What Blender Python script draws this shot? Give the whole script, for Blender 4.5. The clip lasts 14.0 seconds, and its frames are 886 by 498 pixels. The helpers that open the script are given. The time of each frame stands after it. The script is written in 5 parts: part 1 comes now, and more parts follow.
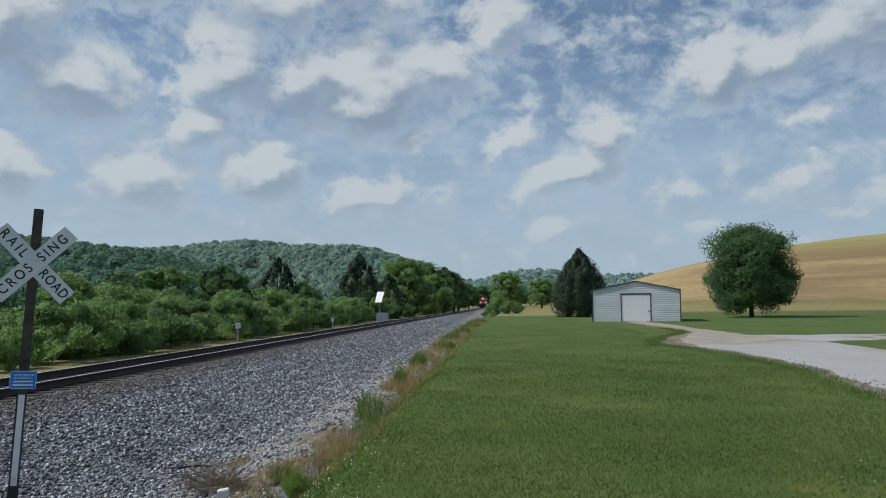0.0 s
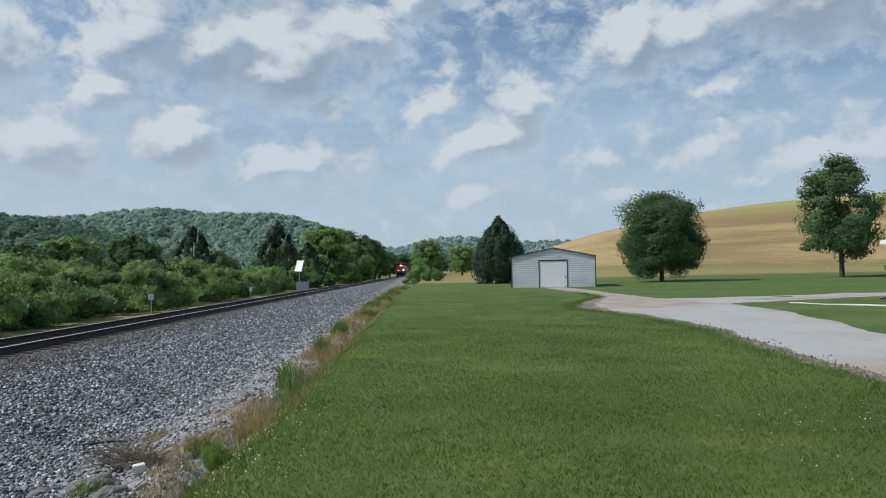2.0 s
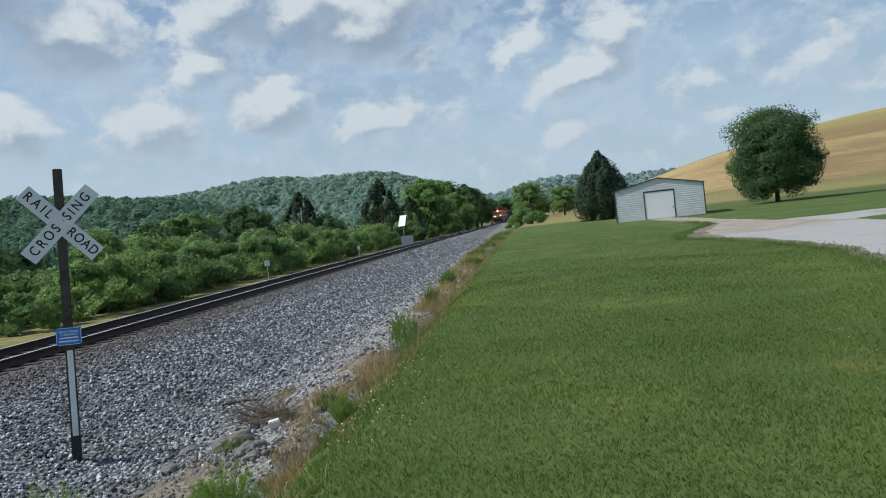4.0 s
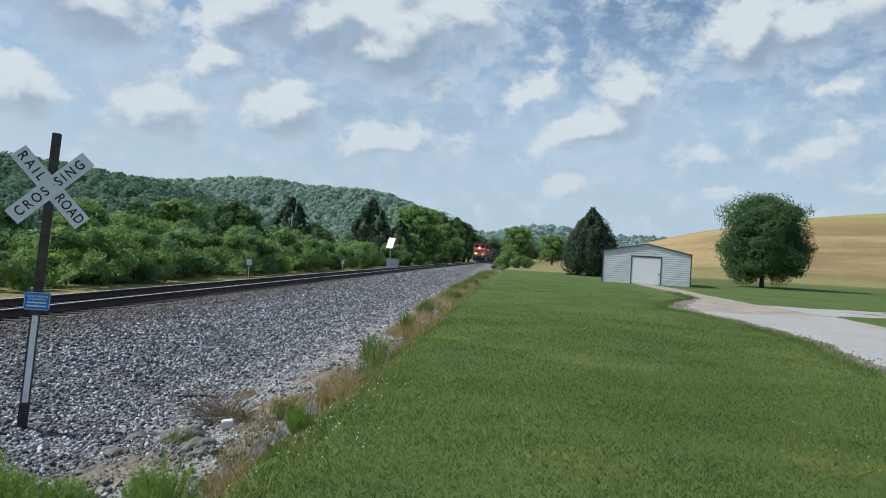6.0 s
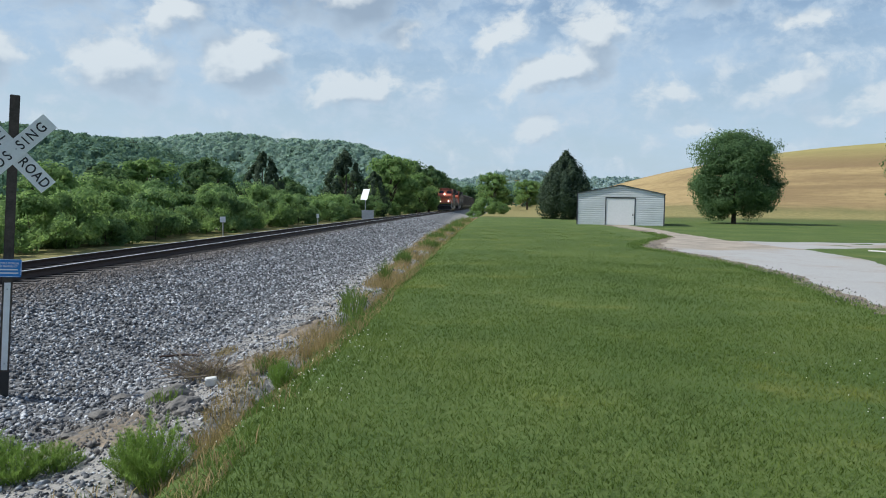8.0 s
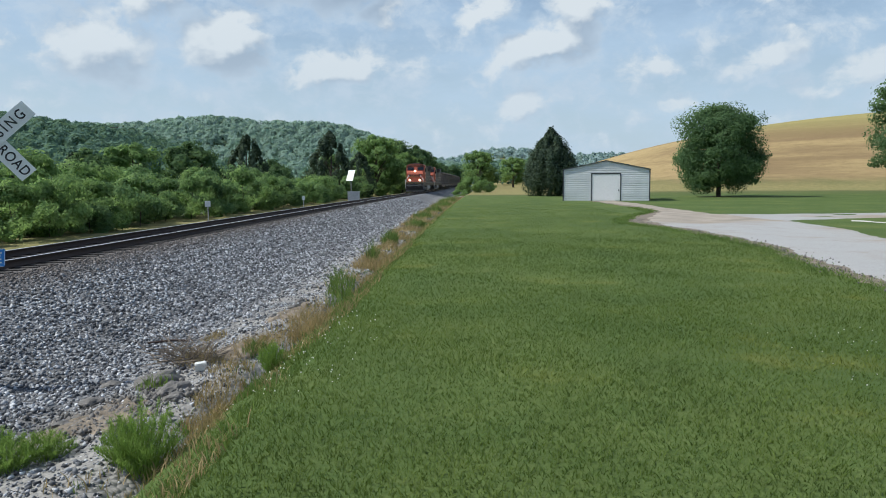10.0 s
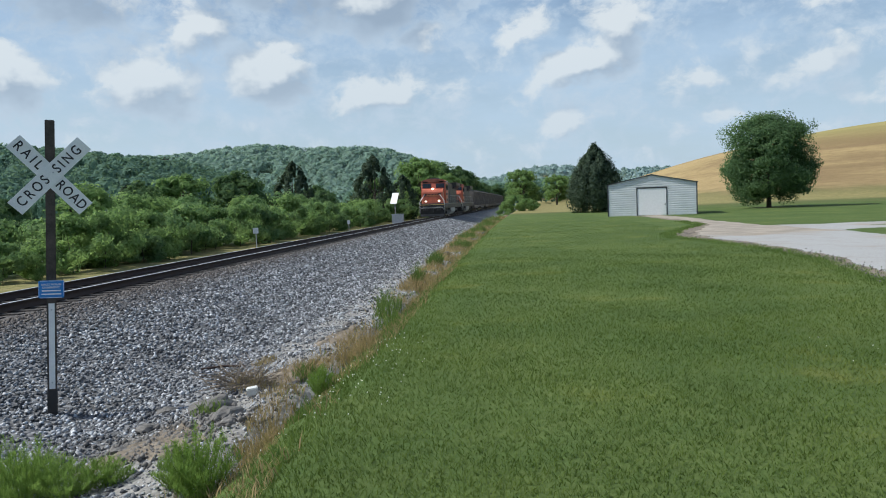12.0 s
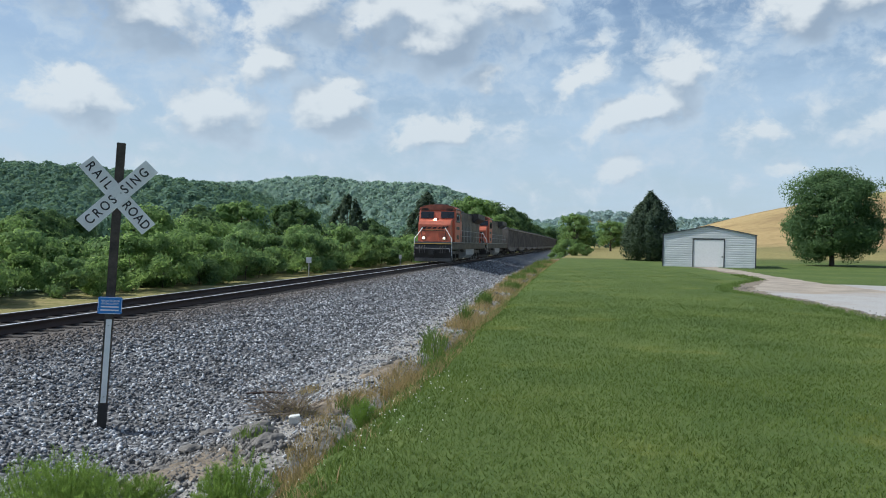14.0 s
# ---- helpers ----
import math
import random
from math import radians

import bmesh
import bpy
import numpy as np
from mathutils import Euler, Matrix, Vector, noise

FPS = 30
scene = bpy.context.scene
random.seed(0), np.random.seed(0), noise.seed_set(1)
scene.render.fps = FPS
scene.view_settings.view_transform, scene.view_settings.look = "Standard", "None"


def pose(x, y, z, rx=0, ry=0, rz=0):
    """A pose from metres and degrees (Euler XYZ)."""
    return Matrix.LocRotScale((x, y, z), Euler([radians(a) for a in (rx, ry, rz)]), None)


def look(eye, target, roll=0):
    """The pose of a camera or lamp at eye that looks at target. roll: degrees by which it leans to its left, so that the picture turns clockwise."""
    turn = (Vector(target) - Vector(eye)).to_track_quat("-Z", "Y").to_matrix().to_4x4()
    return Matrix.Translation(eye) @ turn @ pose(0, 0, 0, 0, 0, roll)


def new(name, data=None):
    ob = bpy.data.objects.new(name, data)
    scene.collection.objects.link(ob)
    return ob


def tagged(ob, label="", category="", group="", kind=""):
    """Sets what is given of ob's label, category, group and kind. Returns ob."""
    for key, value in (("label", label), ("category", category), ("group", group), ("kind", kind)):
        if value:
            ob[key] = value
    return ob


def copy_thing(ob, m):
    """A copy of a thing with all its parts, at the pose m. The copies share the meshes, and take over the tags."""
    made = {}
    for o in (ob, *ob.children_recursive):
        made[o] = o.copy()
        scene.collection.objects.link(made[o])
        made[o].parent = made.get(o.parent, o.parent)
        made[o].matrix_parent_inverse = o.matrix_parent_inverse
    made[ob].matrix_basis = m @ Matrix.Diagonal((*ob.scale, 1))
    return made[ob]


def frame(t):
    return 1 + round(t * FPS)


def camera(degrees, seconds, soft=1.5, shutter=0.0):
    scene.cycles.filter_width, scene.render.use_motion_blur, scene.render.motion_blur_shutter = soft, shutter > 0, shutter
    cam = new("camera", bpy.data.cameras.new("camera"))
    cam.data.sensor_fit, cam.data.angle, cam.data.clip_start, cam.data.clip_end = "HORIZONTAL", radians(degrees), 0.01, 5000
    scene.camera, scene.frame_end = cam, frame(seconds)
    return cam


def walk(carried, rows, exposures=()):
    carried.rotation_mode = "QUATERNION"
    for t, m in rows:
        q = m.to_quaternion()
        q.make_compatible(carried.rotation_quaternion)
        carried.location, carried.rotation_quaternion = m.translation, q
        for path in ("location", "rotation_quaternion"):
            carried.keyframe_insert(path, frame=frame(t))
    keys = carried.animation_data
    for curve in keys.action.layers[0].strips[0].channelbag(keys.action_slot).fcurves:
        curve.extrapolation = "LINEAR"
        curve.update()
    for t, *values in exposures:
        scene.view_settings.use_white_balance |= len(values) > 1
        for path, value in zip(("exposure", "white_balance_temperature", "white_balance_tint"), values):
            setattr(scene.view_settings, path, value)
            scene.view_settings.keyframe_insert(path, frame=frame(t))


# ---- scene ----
# Eye at 1.7 m over the lawn; the railway runs along +y, to the left of the camera.
cam = camera(62.0, 14.0, 1.0)
EYE = (0.0, 0.0, 1.7)
ROWS = [  # seconds, yaw, pitch, roll
    (0.0, 3.78, 4.25, -0.48), (0.5, -0.19, 2.27, -0.07), (0.7, -1.74, 1.35, -1.71), (0.9, -7.82, 1.76, -0.38),
    (1.0, -8.36, 3.21, 0.28), (1.1, -8.03, 4.56, 0.69), (1.2, -7.20, 4.62, 0.57), (1.5, -3.97, 3.45, -0.62),
    (2.0, -2.34, 1.67, -1.11), (2.5, -3.46, 0.20, -1.25), (3.0, -3.89, 1.38, -1.94), (3.3, -1.44, 1.27, -3.89),
    (3.5, 0.89, 0.41, -6.17), (3.7, 4.64, -2.15, -8.31), (5.8, 4.67, 0.67, 3.76), (6.0, 4.65, 0.33, 3.30),
    (6.5, 4.74, -1.36, 3.35), (7.0, 4.17, -2.25, 2.43), (7.5, 3.98, -4.19, 1.24), (8.0, 2.64, -3.57, 0.96),
    (8.2, 2.69, -3.19, 1.04), (10.3, 1.45, -5.28, -0.47), (10.5, 1.10, -4.10, -0.30), (11.0, 1.29, -1.69, -1.03),
    (11.5, 2.59, -1.18, -3.40), (12.0, 5.11, -3.51, -2.16), (12.5, 5.69, -2.80, 0.25), (13.0, 5.44, -1.78, 0.80),
    (13.5, 7.40, 0.18, 1.06), (14.0, 9.00, -0.48, 1.00),
]


def aim(yaw, pitch, roll):
    y, p = radians(yaw), radians(pitch)
    ahead = Vector((-math.sin(y) * math.cos(p), math.cos(y) * math.cos(p), math.sin(p)))
    return look(EYE, Vector(EYE) + ahead, roll)


walk(cam, [(t, aim(y, p, r)) for t, y, p, r in ROWS], [(0.0, -0.28, 6000, 6), (1.0, -0.15, 6000, 6), (3.5, -0.05, 6000, 6), (6.0, 0.06, 6000, 6), (8.0, 0.13, 6000, 6), (14.0, 0.13, 6000, 6)])

# ---- light ----
SUN_AZ, SUN_EL = -95.0, 47.0  # degrees from +y to the right, and above the horizon
sun_dir = Vector((math.sin(radians(SUN_AZ)) * math.cos(radians(SUN_EL)), math.cos(radians(SUN_AZ)) * math.cos(radians(SUN_EL)), math.sin(radians(SUN_EL))))
sun = new("sun", bpy.data.lights.new("sun", "SUN"))
sun.data.energy, sun.data.angle, sun.data.color = 4.2, radians(0.9), (1.0, 0.93, 0.82)
sun.matrix_world = look(sun_dir * 50, (0, 0, 0))


class Nodes:
    """Short hand for node trees."""

    def __init__(self, tree, fresh=True):
        self.tree = tree
        if fresh:
            tree.nodes.clear()

    def add(self, kind, _out=0, **values):
        n = self.tree.nodes.new(kind)
        for key, value in values.items():
            key = key.replace("__", " ")
            if key in n.inputs.keys():
                self.put(n.inputs[key], value)
            elif key.startswith("i") and key[1:].isdigit():
                self.put(n.inputs[int(key[1:])], value)
            elif key == "operation":
                n.operation = value
            elif key == "use_clamp":
                n.use_clamp = value
            elif key == "interpolation_type":
                n.interpolation_type = value
            elif key == "vector_type":
                n.vector_type = value
            elif key == "node_tree":
                n.node_tree = value
            elif key == "bands_direction":
                n.bands_direction = value
        return n

    def put(self, socket, value):
        if isinstance(value, bpy.types.NodeSocket):
            self.tree.links.new(value, socket)
        elif isinstance(value, bpy.types.Node):
            self.tree.links.new(value.outputs[0], socket)
        else:
            socket.default_value = value

    def math(self, op, a, b=0.0, clamp=False):
        return self.add("ShaderNodeMath", operation=op, use_clamp=clamp, i0=a, i1=b).outputs[0]

    def vec(self, op, a, b=(0, 0, 0)):
        return self.add("ShaderNodeVectorMath", operation=op, i0=a, i1=b).outputs[0]

    def ramp(self, fac, lo, hi, a=0.0, b=1.0):
        return self.add("ShaderNodeMapRange", interpolation_type="SMOOTHSTEP", i0=fac, i1=lo, i2=hi, i3=a, i4=b).outputs[0]

    def noise(self, vector, scale, detail=4.0, rough=0.55, color=False):
        n = self.add("ShaderNodeTexNoise", Vector=vector, Scale=scale, Detail=detail, Roughness=rough)
        return n.outputs["Color" if color else "Fac"]

    def mix(self, fac, a, b):
        n = self.tree.nodes.new("ShaderNodeMix")
        n.data_type = "RGBA"
        self.put(n.inputs[0], fac), self.put(n.inputs[6], a), self.put(n.inputs[7], b)
        return n.outputs[2]


def bearing(az, el):
    a, e = radians(az), radians(el)
    return Vector((math.sin(a) * math.cos(e), math.cos(a) * math.cos(e), math.sin(e)))


# Cumulus clouds: azimuth, elevation, half width, half height (degrees), tilt, weight
CLOUDS = [
    (-32, 15.6, 5.0, 2.9, -8, 1.0), (-37, 18.5, 6, 3.0, 0, 1.0), (-20.5, 18.0, 3.6, 3.0, 15, 1.0), (-15.5, 16.6, 5.5, 2.4, 5, 0.9),
    (-9.5, 16.2, 5.0, 3.4, 20, 1.15), (-4.2, 17.4, 3.6, 2.6, 30, 1.0), (-17.6, 9.8, 3.1, 2.3, 0, 1.15), (-25.6, 9.6, 4.0, 2.1, 10, 1.05),
    (-22.6, 12.9, 3.6, 1.9, 25, 0.95), (-11.0, 7.9, 4.2, 1.2, 14, 0.85), (-7.2, 9.0, 2.0, 1.1, 10, 0.85), (6.4, 10.0, 4.2, 1.6, 18, 1.0),
    (8.8, 12.6, 2.0, 1.9, 45, 0.85), (2.0, 12.6, 2.1, 1.3, 30, 1.0), (-6.5, 12.6, 3.2, 1.1, 5, 0.8), (16.5, 16.5, 3.6, 2.2, 38, 1.05),
    (21.5, 17.0, 5.0, 2.0, 14, 1.05), (28.5, 18.4, 6.0, 2.8, 14, 1.1), (35, 18.0, 7.0, 3.0, 0, 1.0), (4.8, 5.9, 2.4, 0.8, 18, 0.75),
    (15.6, 5.9, 1.9, 0.8, 16, 0.85), (14.2, 8.6, 1.8, 1.0, 22, 0.8), (-35, 9.4, 4.0, 1.9, 0, 1.05), (21.5, 8.4, 2.2, 0.9, 10, 0.6),
    (27.5, 7.2, 4.2, 1.3, 12, 0.8), (34, 7.6, 4.0, 1.5, 5, 0.8), (22.5, 12.3, 2.2, 0.8, 0, 0.7), (1.5, 21.5, 2.8, 1.8, 20, 0.9),
    (-14, 23.5, 9, 2.2, 0, 0.8), (-28, 24, 6, 2.4, 0, 0.9), (24, 24, 9, 2.4, 5, 0.8), (6, 27, 8, 2, 0, 0.8),
]


def cloud_density():
    """A node group: the density of the clouds in a direction."""
    g = bpy.data.node_groups.new("cloud_density", "ShaderNodeTree")
    g.interface.new_socket("Direction", in_out="INPUT", socket_type="NodeSocketVector")
    g.interface.new_socket("Density", in_out="OUTPUT", socket_type="NodeSocketFloat")
    g.interface.new_socket("Soft", in_out="OUTPUT", socket_type="NodeSocketFloat")
    k = Nodes(g)
    v = k.add("NodeGroupInput").outputs[0]
    flat = k.vec("MULTIPLY", v, (1, 1, 1.35))
    warp = k.vec("SUBTRACT", k.noise(flat, 9.0, 4, 0.6, True), (0.5, 0.5, 0.5))
    w = k.vec("ADD", v, k.vec("MULTIPLY", warp, (0.11, 0.11, 0.085)))
    best = None
    for az, el, wide, high, tilt, weight in CLOUDS:
        c = bearing(az, el)
        right = Vector((c.y, -c.x, 0)).normalized()
        up = right.cross(-c).normalized()
        if up.z < 0:
            up = -up
        m = Matrix((right, up, c)).transposed() @ Matrix.Rotation(radians(tilt), 3, "Z")
        q = k.add("ShaderNodeMapping", vector_type="TEXTURE", i0=w, i1=tuple(c), i2=tuple(m.to_euler("XYZ")), i3=(radians(wide) * 1.3, radians(high) * 1.35, 1.0))
        d = k.math("MULTIPLY", k.math("SUBTRACT", 1.0, k.add("ShaderNodeVectorMath", operation="LENGTH", i0=q.outputs[0]).outputs["Value"]), weight)
        best = d if best is None else k.math("SMOOTH_MAX", best, d)
        if best is not d:
            best.node.inputs[2].default_value = 0.15
    # elsewhere in the sky the field goes on by itself
    far = k.math("SUBTRACT", k.noise(flat, 5.0, 3, 0.5), 0.62)
    ahead = k.add("ShaderNodeSeparateXYZ", i0=v).outputs[1]
    wild = k.math("MULTIPLY", far, k.ramp(ahead, 0.75, 0.4, 0.0, 4.0))
    total = k.math("MAXIMUM", best, wild)
    broad = k.math("SUBTRACT", k.noise(flat, 12.0, 2, 0.5), 0.5)
    soft = k.math("ADD", total, k.math("MULTIPLY", broad, 0.9))
    fine = k.math("SUBTRACT", k.noise(k.vec("ADD", flat, k.vec("MULTIPLY", warp, (0.06, 0.06, 0.06))), 30.0, 8, 0.62), 0.5)
    puff = k.add("ShaderNodeTexVoronoi", Vector=k.vec("ADD", flat, k.vec("MULTIPLY", warp, (0.08, 0.08, 0.08))), Scale=24.0).outputs["Distance"]
    rich = k.math("ADD", soft, k.math("ADD", k.math("MULTIPLY", fine, 2.4), k.math("MULTIPLY", k.math("SUBTRACT", 0.42, puff), 0.45)))
    o = k.add("NodeGroupOutput")
    k.put(o.inputs[0], rich)
    k.put(o.inputs[1], soft)
    return g


world = bpy.data.worlds.new("sky")
scene.world = world
world.use_nodes = True
k = Nodes(world.node_tree)
sky = k.add("ShaderNodeTexSky")
sky.sky_type, sky.sun_disc, sky.sun_elevation, sky.sun_rotation = "NISHITA", False, radians(SUN_EL), radians(SUN_AZ)
sky.air_density, sky.dust_density, sky.ozone_density = 1.0, 1.6, 1.5
direction = k.add("ShaderNodeTexCoord").outputs["Generated"]
density = cloud_density()
here = k.add("ShaderNodeGroup", node_tree=density, i0=direction).outputs
shift = sun_dir * 0.022
there = k.add("ShaderNodeGroup", node_tree=density, i0=k.vec("ADD", direction, (shift.x, shift.y, shift.z + 0.012))).outputs
alpha = k.ramp(here[0], -0.30, 0.52)
slope = k.math("ADD", k.math("MULTIPLY", k.math("SUBTRACT", here[1], there[1]), 1.0), k.math("MULTIPLY", k.math("SUBTRACT", here[0], there[0]), 0.22))
lit = k.ramp(slope, -0.14, 0.50)
shade = k.mix(k.ramp(here[1], 0.05, 0.75), (0.50, 0.575, 0.66, 1), (0.32, 0.38, 0.46, 1))
body = k.mix(lit, shade, (0.72, 0.725, 0.72, 1))
height = k.add("ShaderNodeSeparateXYZ", i0=direction).outputs[2]
base = k.add("ShaderNodeVectorMath", operation="SCALE", i0=sky.outputs[0])
base.inputs["Scale"].default_value = 0.10
streak = k.noise(k.vec("MULTIPLY", direction, (2.0, 2.0, 6.0)), 2.2, 6, 0.62)
veil = k.math("MULTIPLY", k.ramp(streak, 0.30, 0.75), k.ramp(height, 0.45, 0.10, 0.25, 0.80))
low = k.mix(veil, base.outputs[0], (0.44, 0.56, 0.71, 1))
low = k.mix(k.ramp(height, 0.34, 0.03, 0.0, 0.72), low, (0.51, 0.60, 0.68, 1))
body = k.mix(k.ramp(height, 0.26, 0.06, 0.0, 0.5), body, (0.52, 0.58, 0.64, 1))
shown = k.mix(k.math("MULTIPLY", alpha, 0.9), low, body)
k.put(k.add("ShaderNodeOutputWorld").inputs[0], k.add("ShaderNodeBackground", Color=shown, Strength=1.0))


# ---- materials ----
def material(name, rough=0.8, metal=0.0):
    m = bpy.data.materials.new(name)
    m.use_nodes = True
    k = Nodes(m.node_tree)
    b = k.add("ShaderNodeBsdfPrincipled", Roughness=rough, Metallic=metal)
    k.put(k.add("ShaderNodeOutputMaterial").inputs[0], b)
    k.b = b
    k.co = k.add("ShaderNodeTexCoord").outputs["Object"]
    return m, k


def bump(k, height, strength=0.4, distance=0.02):
    k.put(k.b.inputs["Normal"], k.add("ShaderNodeBump", Height=height, Strength=strength, Distance=distance).outputs[0])


def plain(name, color, rough=0.6, metal=0.0, spread=0.12, scale=6.0, grain=60.0, relief=0.15):
    """A surface with stains and fine grain."""
    m, k = material(name, rough, metal)
    big = k.noise(k.co, scale, 5, 0.6)
    small = k.noise(k.co, grain, 3, 0.6)
    t = k.math("ADD", k.math("MULTIPLY", big, 0.7), k.math("MULTIPLY", small, 0.3))
    lo = tuple(c * (1 - spread * 2) for c in color) + (1,)
    hi = tuple(min(c * (1 + spread * 1.6), 1) for c in color) + (1,)
    k.put(k.b.inputs["Base Color"], k.mix(k.ramp(t, 0.3, 0.7), lo, hi))
    k.put(k.b.inputs["Roughness"], k.ramp(big, 0.2, 0.8, max(rough - 0.12, 0.05), min(rough + 0.12, 1)))
    bump(k, small, relief, 0.01)
    return m


def leaf(name, dark, light, gloss=0.5, passing=0.35, patches=0.6):
    """Foliage: each leaf takes its own shade between two greens."""
    m, k = material(name, gloss)
    r = k.add("ShaderNodeNewGeometry").outputs["Random Per Island"]
    n = k.noise(k.co, patches, 4, 0.6)
    t = k.math("ADD", k.math("MULTIPLY", r, 0.5), k.math("MULTIPLY", k.ramp(n, 0.34, 0.66), 0.5))
    c = k.mix(t, dark + (1,), light + (1,))
    k.put(k.b.inputs["Base Color"], c)
    k.put(k.b.inputs["Specular IOR Level"], 0.1)
    tr = k.add("ShaderNodeBsdfTranslucent", Color=k.mix(0.35, c, (0.16, 0.22, 0.03, 1)))
    mixed = k.add("ShaderNodeMixShader", i0=passing, i1=k.b.outputs[0], i2=tr.outputs[0])
    k.put([n for n in m.node_tree.nodes if n.type == "OUTPUT_MATERIAL"][0].inputs[0], mixed)
    return m


def glow(name, color, strength):
    m = bpy.data.materials.new(name)
    m.use_nodes = True
    k = Nodes(m.node_tree)
    k.put(k.add("ShaderNodeOutputMaterial").inputs[0], k.add("ShaderNodeEmission", Color=color + (1,), Strength=strength))
    return m


def ground_material():
    m, k = material("grass_ground", 0.95)
    sep = k.add("ShaderNodeSeparateXYZ", i0=k.co).outputs
    x, y, z = sep[0], sep[1], sep[2]
    patch = k.noise(k.co, 0.22, 4, 0.6)
    fine = k.noise(k.co, 14.0, 4, 0.7)
    mid = k.noise(k.co, 1.6, 4, 0.6)
    lawn = k.mix(k.ramp(patch, 0.35, 0.68), (0.080, 0.120, 0.037, 1), (0.136, 0.172, 0.052, 1))
    lawn = k.mix(k.math("MULTIPLY", k.ramp(mid, 0.4, 0.75), 0.5), lawn, (0.090, 0.140, 0.038, 1))
    lawn = k.mix(k.math("MULTIPLY", k.ramp(fine, 0.35, 0.75), 0.55), lawn, (0.040, 0.085, 0.018, 1))
    # mowing stripes along the railway
    stripe = k.add("ShaderNodeTexWave", Vector=k.vec("ADD", k.co, k.vec("MULTIPLY", k.noise(k.co, 0.3, 2, 0.5, True), (1.2, 0.4, 0))), Scale=0.32, bands_direction="X").outputs[1]
    lawn = k.mix(k.math("MULTIPLY", stripe, 0.30), lawn, (0.085, 0.120, 0.030, 1))
    lawn = k.mix(k.ramp(k.noise(k.co, 0.45, 5, 0.62), 0.56, 0.70, 0.0, 0.55), lawn, (0.165, 0.178, 0.048, 1))
    # the mound's and the fields' tall grass, ripe in bands
    bands = k.noise(k.vec("MULTIPLY", k.co, (0.012, 0.02, 0.22)), 1.0, 5, 0.6)
    tall = k.mix(k.ramp(bands, 0.36, 0.62), (0.235, 0.165, 0.085, 1), (0.40, 0.30, 0.145, 1))
    tall = k.mix(k.math("MULTIPLY", k.ramp(k.noise(k.co, 0.5, 6, 0.7), 0.4, 0.7), 0.45), tall, (0.19, 0.135, 0.065, 1))
    high = k.math("ADD", z, k.math("MULTIPLY", k.math("SUBTRACT", k.noise(k.vec("MULTIPLY", k.co, (0.02, 0.02, 0.02)), 1.0, 4), 0.5), 9.0))
    tall = k.mix(k.ramp(high, 12.0, 19.0, 0.0, 0.8), tall, (0.30, 0.275, 0.10, 1))
    green = k.mix(k.ramp(fine, 0.3, 0.7), (0.075, 0.105, 0.036, 1), (0.14, 0.15, 0.055, 1))
    wob = k.math("MULTIPLY", k.math("SUBTRACT", k.noise(k.co, 0.15, 4), 0.5), 14.0)
    tall = k.mix(k.ramp(k.math("ADD", z, k.math("MULTIPLY", wob, 0.12)), 0.8, 2.6), green, tall)
    ripe = k.mix(k.ramp(mid, 0.3, 0.7), (0.33, 0.27, 0.12, 1), (0.22, 0.20, 0.08, 1))
    tall = k.mix(k.math("MULTIPLY", k.ramp(k.math("ADD", y, k.math("MULTIPLY", wob, 0.5)), 97.0, 104.0, 0.0, 0.85), k.ramp(z, 2.0, 0.8)), tall, ripe)
    rough_zone = k.ramp(k.math("ADD", y, wob), 86.0, 99.0)
    c = k.mix(rough_zone, lawn, tall)
    # strip between the railway and the bushes, and the valley behind
    dry = k.mix(k.ramp(mid, 0.3, 0.7), (0.30, 0.255, 0.12, 1), (0.17, 0.17, 0.06, 1))
    c = k.mix(k.ramp(x, -11.0, -13.0), c, dry)
    woods = k.mix(fine, (0.10, 0.145, 0.085, 1), (0.15, 0.20, 0.12, 1))
    c = k.mix(k.ramp(x, -19.0, -24.0), c, woods)
    far_left = k.math("MULTIPLY", k.ramp(y, 260.0, 330.0), k.ramp(z, 3.0, 9.0))
    c = k.mix(k.math("MULTIPLY", far_left, k.ramp(x, 60.0, 20.0)), c, woods)
    # bare soil along the lawn's edge
    edge = k.ramp(k.math("ADD", x, k.math("MULTIPLY", k.math("SUBTRACT", mid, 0.5), 2.6)), -2.1, -2.9)
    soil = k.mix(fine, (0.15, 0.12, 0.085, 1), (0.22, 0.18, 0.125, 1))
    c = k.mix(k.math("MULTIPLY", edge, k.ramp(x, -9.5, -8.5)), c, soil)
    k.put(k.b.inputs["Base Color"], c)
    k.put(k.b.inputs["Specular IOR Level"], 0.15)
    bump(k, k.math("ADD", k.noise(k.co, 30.0, 4, 0.7), k.math("MULTIPLY", mid, 1.5)), 0.5, 0.05)
    return m


